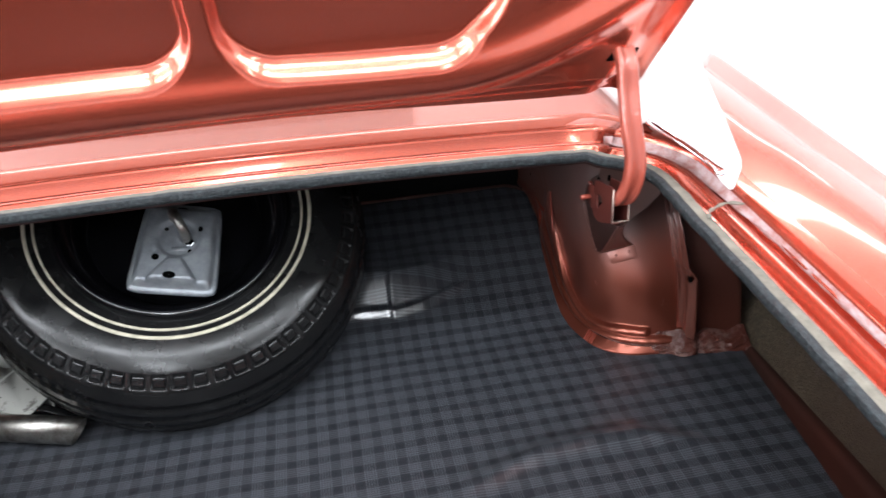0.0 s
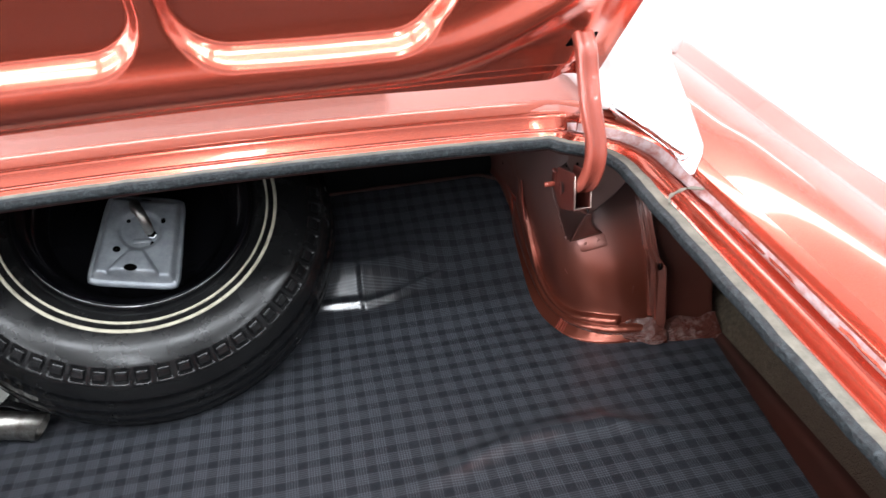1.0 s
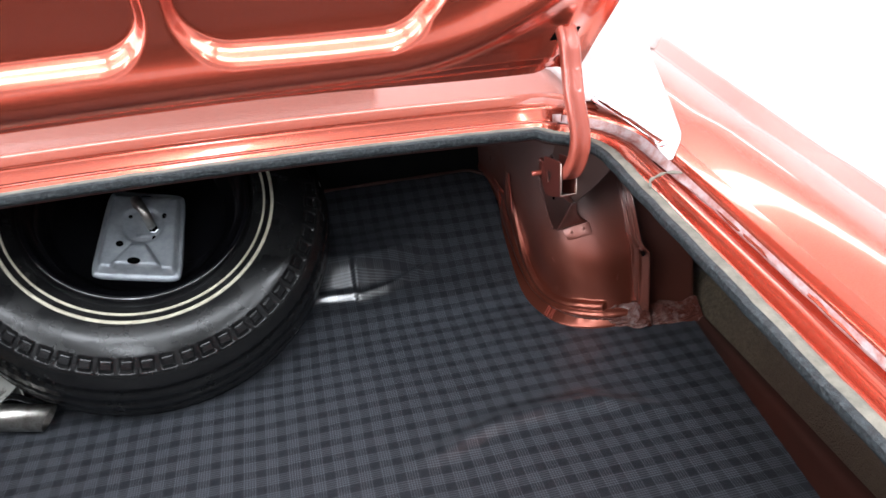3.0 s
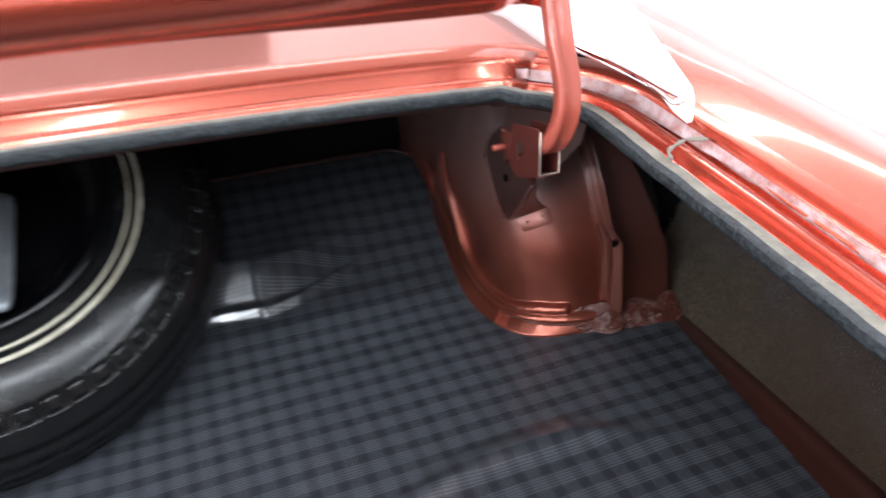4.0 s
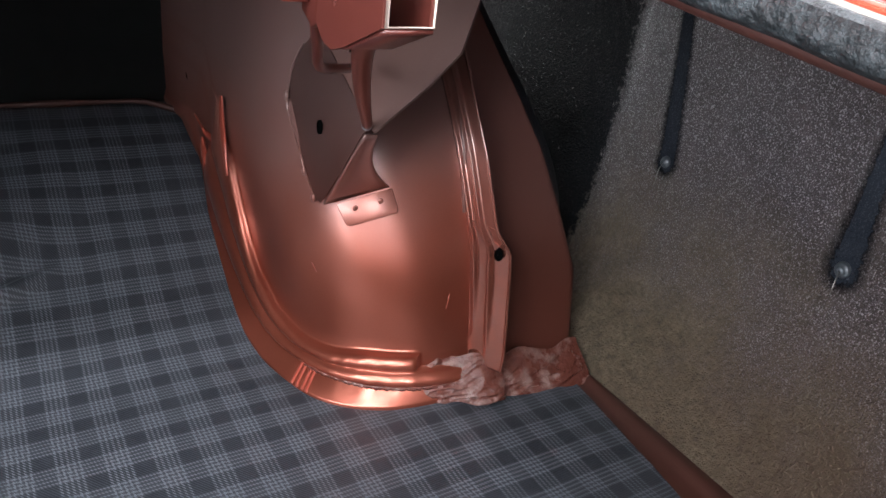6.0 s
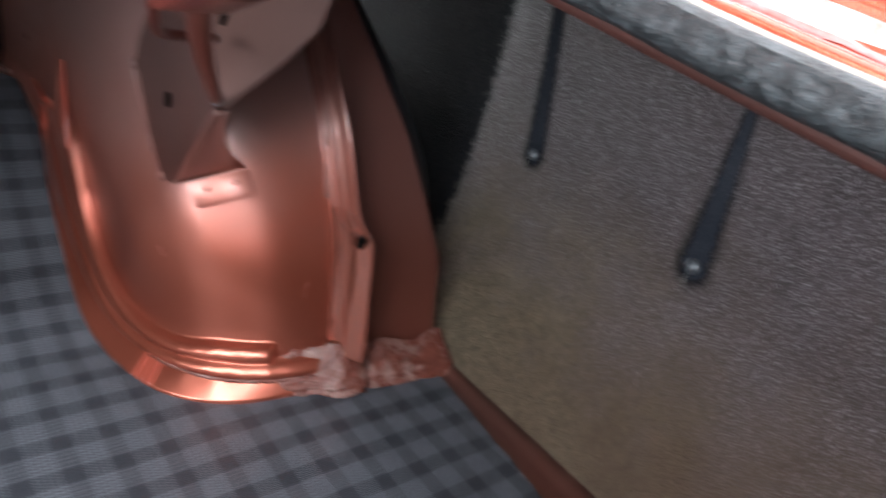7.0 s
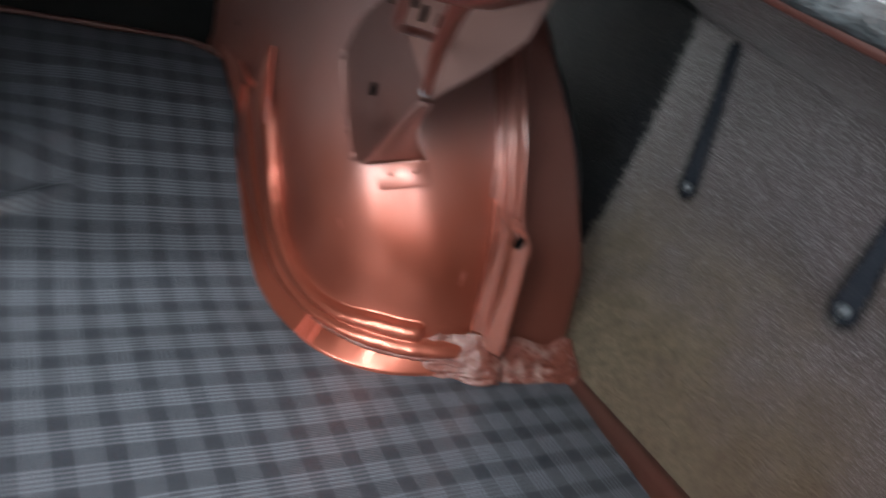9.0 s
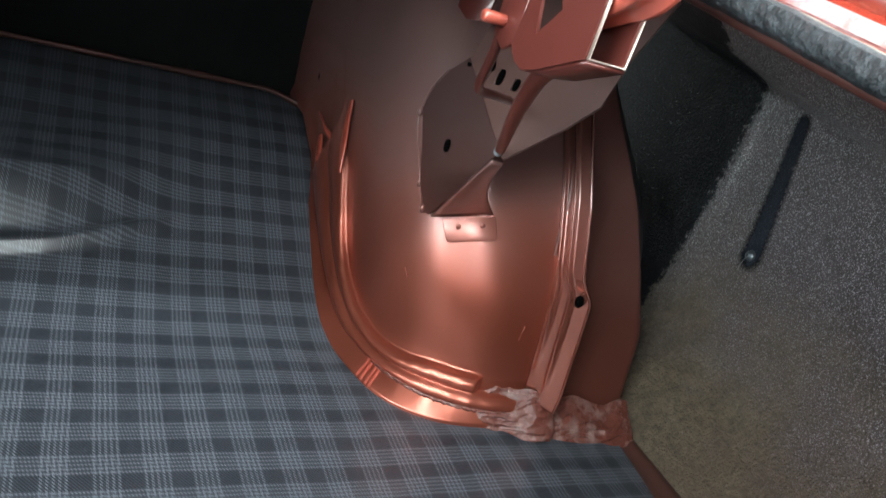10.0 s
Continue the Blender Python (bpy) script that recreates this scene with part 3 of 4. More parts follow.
smear("seam_sealer", -0.182, -0.094, 0.052, lambda x, z: arch_y(x, z) - 0.020 * smoothstep(-0.15, -0.105, x) - 0.014 * smoothstep(0.034, 0.006, z), 0.006, 3.1)
smear("seam_sealer", -0.100, 0.006, 0.040, lambda x, z: 0.024 - 0.022 * smoothstep(0.036, 0.0, z) - 0.010 * smoothstep(-0.06, 0.0, x) * smoothstep(0.03, 0.0, z), 0.006, 7.7)
bead_rim = [Vector(wheelhouse_at(0.0 + 0.52 * i / 90, 3.3 / LEVELS)) + Vector((0, -0.0015, 0.0012 + 0.0018 * noise.noise((i * 0.5, 3, 1)))) for i in range(91)]
part("sealer_bead", sweep(bead_rim, lambda k, s: circle(0.0022 + 0.0014 * noise.noise((k * 0.7, 9, 2)), 8)), SEALER, wheelhouse, "thin uneven bead of sealer along the foot")


def blade(name, line, width, label, thick=0.004):
    """A raised smear of painted sealer that tapers to its ends."""
    path = smooth_path(line, 8)
    def profile(k, s):
        w = width * (0.22 + 0.78 * math.sin(math.pi * (0.06 + 0.86 * s)) ** 0.9) * (1 + 0.3 * noise.noise((s * 3, width * 90, 3)))
        return circle(w, 14, thick * (0.35 + 0.65 * math.sin(math.pi * (0.1 + 0.8 * s))))
    return part(name, sweep(path, profile, lambda k: (0, 1, 0.2)), ARM_PAINT, wheelhouse, label)


blade("sealer_horn", [(-0.271, 0.306, 0.213), (-0.272, 0.302, 0.200), (-0.274, 0.292, 0.182), (-0.276, 0.280, 0.164), (-0.277, 0.268, 0.142)], 0.0062, "raised lump of painted sealer", 0.0022)
blade("sealer_ridge", [(-0.279, 0.380, 0.172), (-0.277, 0.345, 0.163), (-0.275, 0.315, 0.160), (-0.276, 0.292, 0.150)], 0.0036, "thin raised ridge of painted sealer", 0.0018)
blade("sealer_knob", [(-0.275, 0.366, 0.150), (-0.277, 0.354, 0.138), (-0.278, 0.342, 0.124), (-0.2785, 0.322, 0.106)], 0.0058, "lump of sealer at the end of the beads", 0.003)
for k, (u0, u1) in enumerate(((0.47, 0.480), (0.487, 0.494), (0.505, 0.520), (0.528, 0.530))):
    fold = [Vector(wheelhouse_at(u0 + (u1 - u0) * f, (1.6 + 2.6 * f) / LEVELS)) + Vector((0, 0, 0.0004)) for f in (0.0, 0.34, 0.67, 1.0)]
    part("sealer_fold", sweep(smooth_path(fold, 5), lambda q, s: circle(0.0015 * math.sin(math.pi * (0.12 + 0.76 * s)) ** 0.5, 8, 0.0012)), ARM_PAINT, wheelhouse, "crumpled fold of sealer on the lip")


def disc_hole(name, place, normal, r, parent, stretch=1.0):
    q = Vector(normal).to_track_quat("Z", "Y").to_matrix().to_4x4()
    bm = lathe([(r * 1.02, -0.002), (r, 0.0003), (0.0004, 0.0003)], 18)
    bmesh.ops.transform(bm, matrix=Matrix.Translation(place) @ q @ Matrix.Diagonal((1, stretch, 1, 1)), verts=bm.verts[:])
    return part(name, bm, HOLE_BLACK, parent, "small dark hole")


disc_hole("hole", (-0.1105, 0.0265, 0.1425), (-0.95, -0.3, 0), 0.0040, wheelhouse, 1.5)
disc_hole("hole", (-0.2725, 0.431, 0.203), (-1, -0.3, 0), 0.0042, wheelhouse, 1.5)
# scratches through the paint
for a, b in (((-0.152, 0.033, 0.108), (-0.154, 0.032, 0.094)), ((-0.250, 0.108, 0.118), (-0.247, 0.104, 0.110))):
    part("scratch", sweep([a, b], lambda k, s: circle(0.0004, 5)), ARM_PAINT, wheelhouse, "small pale scratch")


# plain walls that close the trunk
part("left_wall", sheet(lambda u, v: (LEFT - 0.02 * math.sin(3 * v), REAR + (FRONT - REAR) * u, -0.01 + 0.4 * v), 10, 8, 0.003), UNDERCOAT, car)
part("rear_panel", sheet(lambda u, v: (LEFT + (0.05 - LEFT) * u, REAR, -0.02 + 0.3 * v), 10, 6, 0.003), DULL_PAINT, car)
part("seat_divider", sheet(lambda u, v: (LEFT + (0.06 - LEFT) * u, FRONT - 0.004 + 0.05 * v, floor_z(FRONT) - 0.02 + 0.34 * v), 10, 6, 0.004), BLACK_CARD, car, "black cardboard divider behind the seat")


def ledge_at(u, v):
    x = LEFT + (-0.25 - LEFT) * u
    a = math.pi * v
    r = 0.0035 + 0.0008 * math.sin(u * 60)
    droop = 0.010 * smoothstep(-0.32, -0.26, x)
    return (x, FRONT - 0.012 - r * math.sin(a) - 2.5 * droop, floor_z(FRONT) + 0.002 - droop + r * math.cos(a))


part("seam_ledge", sheet(ledge_at, 80, 6), DULL_PAINT, car, "thin painted seam below the divider")

# ---- opening: channel and weatherstrip, one line round the edge ----
def opening_line():
    pts = []
    for i in range(41):
        x = -1.30 + (-0.345 + 1.30) * i / 40
        s = (x + 0.69) / 0.69
        pts.append((x, -0.075 - 0.02 * s * s, 0.443 - 0.0116 * s - 0.0128 * s * s))
    for k in range(1, 10):
        a = math.radians(90 * k / 10)
        pts.append((-0.345 + 0.07 * math.sin(a), -0.165 + 0.07 * math.cos(a), 0.434 - 0.0154 * k / 10))
    for i in range(31):
        y = -0.165 + (-0.72 + 0.165) * i / 30
        pts.append((-0.275 + 0.012 * i / 30, y, lip_z(y)))
    return pts


LINE = opening_line()


def outward(k):
    a, b = Vector(LINE[max(k - 1, 0)]), Vector(LINE[min(k + 1, len(LINE) - 1)])
    t = (b - a).normalized()
    return Vector((-t.y, t.x, 0)).normalized()


def strip(profile):
    return sweep(LINE, lambda k, s: profile, outward, closed_profile=False)


# section from the inner edge outwards: (outward, up)
LIP = [(0.014, -0.0120), (0.006, -0.0122), (0.003, -0.0114), (0.002, -0.009), (0.002, -0.006)]
part("lip_flange", strip(LIP), LIP_SHADE_PAINT, car, "folded red edge, darkened for the shade below the weatherstrip")
CHANNEL = [(0.003, -0.006), (0.018, -0.004), (0.024, 0.001), (0.0255, 0.0005), (0.027, -0.006), (0.031, -0.008), (0.035, -0.007), (0.0375, 0.002), (0.0395, 0.0045), (0.043, 0.0052), (0.049, 0.005), (0.051, 0.004), (0.053, -0.004), (0.057, -0.005), (0.061, -0.001), (0.0635, 0.016), (0.066, 0.021), (0.072, 0.0235), (0.095, 0.0245)]
part("drip_channel", strip(CHANNEL), PAINT, car, "copper painted drip channel round the opening")


def wavy(profile, amp):
    def at(k, s):
        w = amp * noise.noise((k * 0.55, 2.0, 5.0)) + amp * 0.5 * noise.noise((k * 1.7, 8.0, 5.0))
        return [(u + w, v + w * 0.6) for u, v in profile]
    return sweep(LINE, at, outward, closed_profile=False)


GASKET = [(0.006, -0.0085), (0.001, -0.0083), (-0.0034, -0.006), (-0.0048, -0.002), (-0.0046, 0.002), (-0.0036, 0.0048), (-0.0015, 0.0062), (0.002, 0.0063), (0.005, 0.0058)]
part("weatherstrip", wavy(GASKET[5:], 0.0016), RUBBER, car, "grey rubber weatherstrip")
part("weatherstrip_side", wavy(GASKET[:6], 0.0016), RUBBER_SHADED, car, "cracked inner side of the weatherstrip, darkened for its shade")
CAP = [(0.005, 0.0058), (0.009, 0.0060), (0.013, 0.0060), (0.0165, 0.0056), (0.0185, 0.0046), (0.0205, 0.003), (0.0225, -0.003)]
part("weatherstrip_flap", wavy(CAP, 0.0016), RUBBER_TOP, car, "dusty tan upper face of the weatherstrip")

# pale sealer laid in the channel from the corner backwards
def channel_sealer():
    bm = bmesh.new()
    rows = []
    for k in range(41, 80):
        p, o = Vector(LINE[k]), outward(k)
        row = []
        for i in range(7):
            f = i / 6
            lump = 0.003 * noise.noise((k * 0.6, f * 3, 1)) * math.sin(math.pi * f)
            inner = 0.0465 + 0.003 * noise.noise((k * 0.7, 4, 2)) + 0.009 * smoothstep(44, 41, k) + 0.0138 * smoothstep(48, 60, k)
            row.append(bm.verts.new(p + o * (inner + (0.0628 - inner) * f) + Vector((0, 0, 0.0060 + lump - 0.0035 * math.sin(math.pi * f) + 0.008 * f**3))))
        rows.append(row)
    for a, b in zip(rows, rows[1:]):
        for i in range(6):
            bm.faces.new((a[i], a[i + 1], b[i + 1], b[i]))
    return bm


part("channel_sealer", channel_sealer(), PALE_SEALER, car, "pale sealer smeared in the channel")
drip = smooth_path([(-0.262, -0.272, 0.417), (-0.258, -0.262, 0.420), (-0.245, -0.255, 0.4215), (-0.228, -0.249, 0.4215), (-0.215, -0.262, 0.424)], 6)
part("sealer_drip", sweep(drip, lambda k, s: circle(0.0019 + 0.0006 * math.sin(k), 8)), RUBBER_TOP, car, "tan run of sealer across the channel")

# ---- outer skin ----
def fender_at(u, v):
    y = -0.80 + 1.9 * u
    d = 0.46 * v
    x0 = fender_x0(y)
    if d < 0.33:
        return (x0 + d, y, fender_z(x0 + d, y))
    e = (d - 0.33) / 0.13
    return (x0 + 0.33 + 0.03 * e, y, fender_z(x0 + 0.33, y) - 0.35 * e)


part("quarter_panel", sheet(fender_at, 76, 46, -0.002), BODY_PAINT, car, "glossy copper red quarter panel")


def deck_at(u, v):
    x = -1.30 + (-0.243 + 1.30) * u
    s = (x + 0.69) / 0.69
    y0 = -0.075 - 0.02 * s * s + 0.066 - 0.06 * smoothstep(-0.30, -0.22, x)
    return (x, y0 + 0.55 * v, 0.4645 - 0.0116 * s - 0.0128 * s * s + 0.05 * v)


part("deck_panel", sheet(deck_at, 30, 12, -0.002), BODY_PAINT, car, "glossy copper deck panel ahead of the trunk lid")


# unseen glass, added so that the deck mirrors something dark
part("rear_window", sheet(lambda u, v: (-1.75 + 1.53 * u, 0.46 + 0.62 * v, 0.505 + 0.46 * v + 0.03 * math.sin(math.pi * u)), 16, 8, -0.004), GLASS_DARK, car, "unseen rear window glass, dark for the deck's reflection")


PILLAR_FOOT = [(-0.235, -0.2155), (-0.21, -0.196), (-0.19, -0.180), (-0.142, -0.164), (-0.066, -0.138), (0.083, -0.086), (0.225, -0.021), (0.40, 0.09), (1.0, 0.4)]


PILLAR_SKIRT = [(-0.235, 0.447), (-0.17, 0.462), (-0.12, 0.469), (-0.075, 0.470), (-0.03, 0.455), (0.4, 0.47)]


def pillar_at(u, v):
    """White pillar: a short inner wall up from the deck, then the outer face down to the quarter panel."""
    y = -0.235 + 0.9 * u
    xl = -0.216 - 0.18 * min(u, 0.17) - 0.35 * max(u - 0.38, 0.0)
    k = max(i for i in range(len(PILLAR_FOOT) - 1) if PILLAR_FOOT[i][0] <= y + 1e-6)
    (y0, x0), (y1, x1) = PILLAR_FOOT[k], PILLAR_FOOT[k + 1]
    xr = x0 + (x1 - x0) * (y - y0) / (y1 - y0)
    w = max((v - 0.25) / 0.75, 0.0)
    top = 0.022 * smoothstep(0, 0.12, u) * (1 - w) + 0.60 * u**1.5 * max(math.cos(math.pi / 2 * w), 0.0) ** 0.8
    foot = fender_z(xr, y) + 0.003
    if v < 0.25:
        deck = min(table(PILLAR_SKIRT, y), foot + top)
        return (xl - 0.004 * (1 - v / 0.25), y, deck + (foot + top - deck) * v / 0.25)
    return (xl + (xr - xl) * w, y, foot + top)


part("roof_pillar", sheet(pillar_at, 50, 28, -0.003), WHITE_PAINT, car, "white painted roof pillar")
# dark line laid on where the reflection breaks along the crown
seam = [(fender_x0(0.43 - 0.011 * i) + 0.262 + 0.0004 * i, 0.43 - 0.011 * i) for i in range(41)]
part("crown_reflection_line", sweep([(x, y, fender_z(x, y) + 0.0002) for x, y in seam], lambda k, s: circle(0.0006 + 0.0012 * (1 - s), 6)), DULL_PAINT, car, "thin dark line for the reflection break along the fender crown")
trim_path = smooth_path([(-0.2545, -0.076, 0.474), (-0.2475, -0.12, 0.470), (-0.2375, -0.17, 0.463), (-0.2225, -0.228, 0.450)], 6)
part("chrome_trim", sweep(trim_path, lambda k, s: circle(0.0065 * (1 - 0.35 * s) + 0.003 * smoothstep(0.8, 0.95, s) * smoothstep(1.0, 0.97, s), 10, 0.003), lambda k: (1, 0.3, 0.6)), CHROME, car, "narrow chrome trim at the foot of the pillar")

# ---- trunk lid, standing open ----
LID_O, LID_V = Vector((0, -0.115, 0.527)), Vector((0, -0.40, 0.917)).normalized()
LID_N = Vector((0, -0.917, -0.40)).normalized()
trunk_lid = new("trunk_lid")
trunk_lid.parent = car
trunk_lid["label"] = "open trunk lid with pressed inner frame"


def lid_point(x, v, out):
    s = (x + 0.69) / 0.69
    return Vector((x, 0, 0)) + LID_O + Vector((0, 0.045 * (1 - s * s), 0.0)) + LID_V * v + LID_N * out


def lid_relief(x, v):
    depth = 0.0
    for x0, x1 in ((-1.40, -0.836), (-0.786, -0.495)):
        lean = 0.45 * max(v - 0.10, 0) if x1 > -0.6 else 0.0
        r = 0.055
        v0 = 0.090 - 0.010 * smoothstep(-0.9, -0.6, x)
        dx = max(x0 + r - x, x - (x1 + lean - r), 0.0)
        dv = max(v0 + r - v, 0.0)
        far = math.hypot(dx, dv)
        out = far - r
        if out <= 0:
            depth = 0.020
        elif far > 0:
            width = 0.018 + 0.004 * (dv / far) ** 2
            if out < width:
                depth = max(depth, 0.020 * (0.5 + 0.5 * math.cos(math.pi * out / width)))
    crest = 0.042 + 1.55 * max(0.0, x + 0.56) ** 2
    roll = 0.015 * math.exp(-(((v - crest) / (0.030 if v < crest else 0.034)) ** 2))
    fold = -0.012 * smoothstep(0.016, 0.010, v) - 0.006 * smoothstep(-0.003, -0.009, v)
    return roll + fold - depth


def lid_right(v):
    return -0.262 + 0.36 * v


def lid_inner_at(u, v):
    u0 = -1.30 + 1.06 * u
    drop = 0.010 + 0.012 * smoothstep(-0.75, -0.32, u0)
    h = -drop + (0.62 + drop) * v**1.3
    x1 = lid_right(h) - 0.022
    x = -1.30 + (x1 + 1.30) * u
    out = lid_relief(x, h) - 0.02 * smoothstep(x1 - 0.05, x1, x)
    return lid_point(x, h, out)


part("inner_panel", sheet(lid_inner_at, 300, 170), PAINT, trunk_lid, "pressed inner panel with recessed fields")


def lid_outer_at(u, v):
    drop = 0.016 + 0.012 * smoothstep(-0.75, -0.32, -1.32 + 1.06 * u)
    h = -drop + (0.634 + drop) * v
    x = -1.32 + (lid_right(h) + 1.32) * u
    return lid_point(x, h, -0.035 - 0.01 * math.sin(math.pi * u) + 0.012 * smoothstep(0.97, 1.0, u))


part("outer_skin", sheet(lid_outer_at, 40, 20, -0.004), PAINT, trunk_lid, "outer skin with folded edge")

slot = [lid_point(x, h, 0.013) for x, h in ((-0.336, 0.056), (-0.303, 0.058), (-0.299, 0.072), (-0.331, 0.066))]
part("hinge_slot", slab(slot, 0.003), HOLE_BLACK, trunk_lid, "dark slot where the hinge arm enters")

# ---- hinge ----
arm = smooth_path([(-0.319, -0.128, 0.588), (-0.319, -0.142, 0.570), (-0.319, -0.15, 0.542), (-0.3195, -0.165, 0.504), (-0.316, -0.176, 0.463), (-0.318, -0.178, 0.435), (-0.323, -0.171, 0.411), (-0.327, -0.155, 0.396), (-0.327, -0.130, 0.386)], 7)
ARM_SECTION = [(-0.0125, -0.006), (-0.010, -0.008), (0.010, -0.008), (0.0125, -0.006), (0.0125, 0.004), (0.010, 0.008), (0.0065, 0.008), (0.004, 0.004), (-0.004, 0.004), (-0.0065, 0.008), (-0.010, 0.008), (-0.0125, 0.004)]
part("hinge_arm", sweep(arm, lambda k, s: [(a * (1 - 0.38 * smoothstep(0.76, 0.9, s)), b * (1 - 0.3 * smoothstep(0.76, 0.9, s))) for a, b in ARM_SECTION], lambda k: (1, 0.0, 0)), ARM_PAINT, car, "curved copper painted gooseneck hinge arm")

# hinge bracket: a folded steel box below the corner of the opening
hinge_bracket = new("hinge_bracket")
hinge_bracket.parent = car
hinge_bracket["label"] = "folded steel hinge bracket"
XL, XR, YF, YB = -0.338, -0.316, -0.165, -0.105


def bracket_side(x, thick):
    bm = bmesh.new()
    outer = [(YF, 0.372), (YF, 0.419), (YF + 0.004, 0.421), (YB, 0.409), (YB + 0.004, 0.385), (-0.098, 0.362), (-0.106, 0.355), (-0.117, 0.353), (-0.13, 0.357)]
    hole = [(-0.118, 0.372), (-0.112, 0.390), (-0.128, 0.396), (-0.134, 0.388)] if x < -0.33 else None
    loops = [outer] + ([hole] if hole else [])
    edges = []
    for loop in loops:
        vs = [bm.verts.new((x, y, z)) for y, z in loop]
        edges += [bm.edges.new((vs[i], vs[(i + 1) % len(vs)])) for i in range(len(vs))]
    bmesh.ops.triangle_fill(bm, edges=edges, use_beauty=True)
    bmesh.ops.solidify(bm, geom=bm.faces[:], thickness=thick)
    return bm


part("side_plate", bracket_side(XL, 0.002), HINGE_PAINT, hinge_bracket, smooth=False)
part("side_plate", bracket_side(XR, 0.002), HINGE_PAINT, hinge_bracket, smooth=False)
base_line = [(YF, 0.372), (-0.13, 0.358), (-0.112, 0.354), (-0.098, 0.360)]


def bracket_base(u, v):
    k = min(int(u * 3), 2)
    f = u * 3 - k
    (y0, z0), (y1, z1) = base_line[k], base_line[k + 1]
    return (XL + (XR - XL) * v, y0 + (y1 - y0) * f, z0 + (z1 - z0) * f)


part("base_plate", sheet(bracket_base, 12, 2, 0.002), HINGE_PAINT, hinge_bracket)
lip_frame = [(XL, YF - 0.0005, 0.419), (XL, YF - 0.0005, 0.3725), (XR, YF - 0.0005, 0.3725), (XR, YF - 0.0005, 0.402)]
part("worn_edge", sweep(lip_frame, lambda k, s: circle(0.0007 + 0.0002 * (k < 2), 6), lambda k: (0, 1, 0)), BARE_EDGE, hinge_bracket, "worn bright metal edge")
ear = slab([(-0.334, -0.090, 0.362), (-0.334, -0.078, 0.355), (-0.334, -0.064, 0.362), (-0.334, -0.062, 0.380), (-0.334, -0.070, 0.390), (-0.334, -0.090, 0.392)], 0.003, 0.0008)
part("ear_plate", ear, HINGE_PAINT, hinge_bracket)
bm = lathe([(0.0004, 0.007), (0.003, 0.007), (0.0036, 0.006), (0.0036, -0.012), (0.0004, -0.012)], 14)
bmesh.ops.transform(bm, matrix=pose(-0.341, -0.072, 0.370, 0, -90, 0), verts=bm.verts[:])
part("pivot_pin", bm, ARM_PAINT, hinge_bracket, "short copper painted pivot pin")
rod = smooth_path([(-0.333, -0.070, 0.390), (-0.319, -0.046, 0.357), (-0.304, -0.015, 0.330), (-0.297, 0.000, 0.319), (-0.288, 0.012, 0.3125), (-0.268, 0.024, 0.309), (-0.243, 0.043, 0.304)], 6)
part("spring_rod", sweep(rod, lambda k, s: circle(0.0034, 10)), HINGE_PAINT, hinge_bracket, "bent torsion rod")
leg = smooth_path([(-0.318, -0.115, 0.362), (-0.308, -0.085, 0.345), (-0.288, -0.045, 0.318), (-0.268, -0.01, 0.293), (-0.249, 0.022, 0.270)], 6)
part("brace_rod", sweep(leg, lambda k, s: circle(0.0075 - 0.0035 * s, 12, 0.005 - 0.001 * s), lambda k: (1, 0.4, 0)), HINGE_PAINT, hinge_bracket, "round brace below the bracket")
# sheet gusset between bracket and wheelhouse
# side plate: stands upright beside the wheelhouse's rounded corner, welded along its forward edge
PLATE = [(0.122, 0.174), (0.147, 0.202), (0.166, 0.222), (0.178, 0.2425), (0.174, 0.272), (0.150, 0.298), (0.125, 0.316), (0.092, 0.297), (0.060, 0.278), (0.036, 0.264), (0.040, 0.258), (0.045, 0.254), (0.074, 0.215), (0.108, 0.1735)]


def gusset_plate():
    bm = bmesh.new()
    bm.faces.new([bm.verts.new((-0.2388 - 0.048 * y, y, z)) for y, z in PLATE])
    bmesh.ops.solidify(bm, geom=bm.faces[:], thickness=-0.002)
    return bm


gusset = part("gusset", gusset_plate(), INNER_PAINT, car, "folded sheet steel gusset with a spot welded tab", smooth=False)
# shelf folded inwards above the tab
N_, T1, T2 = Vector((-0.2395, 0.044, 0.255)), Vector((-0.2425, 0.106, 0.1745)), Vector((-0.187, 0.094, 0.189))


def shelf_at(u, v):
    a = T1.lerp(N_, u)
    b = T2.lerp(N_ + Vector((0.012, 0.002, -0.001)), u) + Vector((-0.007, 0.004, -0.004)) * math.sin(math.pi * u)
    return a.lerp(b, v) + Vector((0, 0.004, 0.002)) * math.sin(math.pi * u) * math.sin(math.pi * v)


part("shelf", sheet(shelf_at, 14, 8, 0.002), INNER_PAINT, gusset)
# sloping plate between the side plate and the hinge bracket
WEB = [(-0.2400, 0.037, 0.264), (-0.2395, 0.029, 0.261), (-0.223, 0.018, 0.282), (-0.2085, 0.007, 0.3015), (-0.192, 0.000, 0.324), (-0.1745, 0.009, 0.362), (-0.149, 0.013, 0.411), (-0.205, 0.151, 0.399), (-0.230, 0.135, 0.346), (-0.2435, 0.125, 0.316)]
part("web", slab(WEB[::-1], 0.002), GUSSET_GREY, gusset, "greyish overspray covered sloping plate of the gusset", smooth=False)
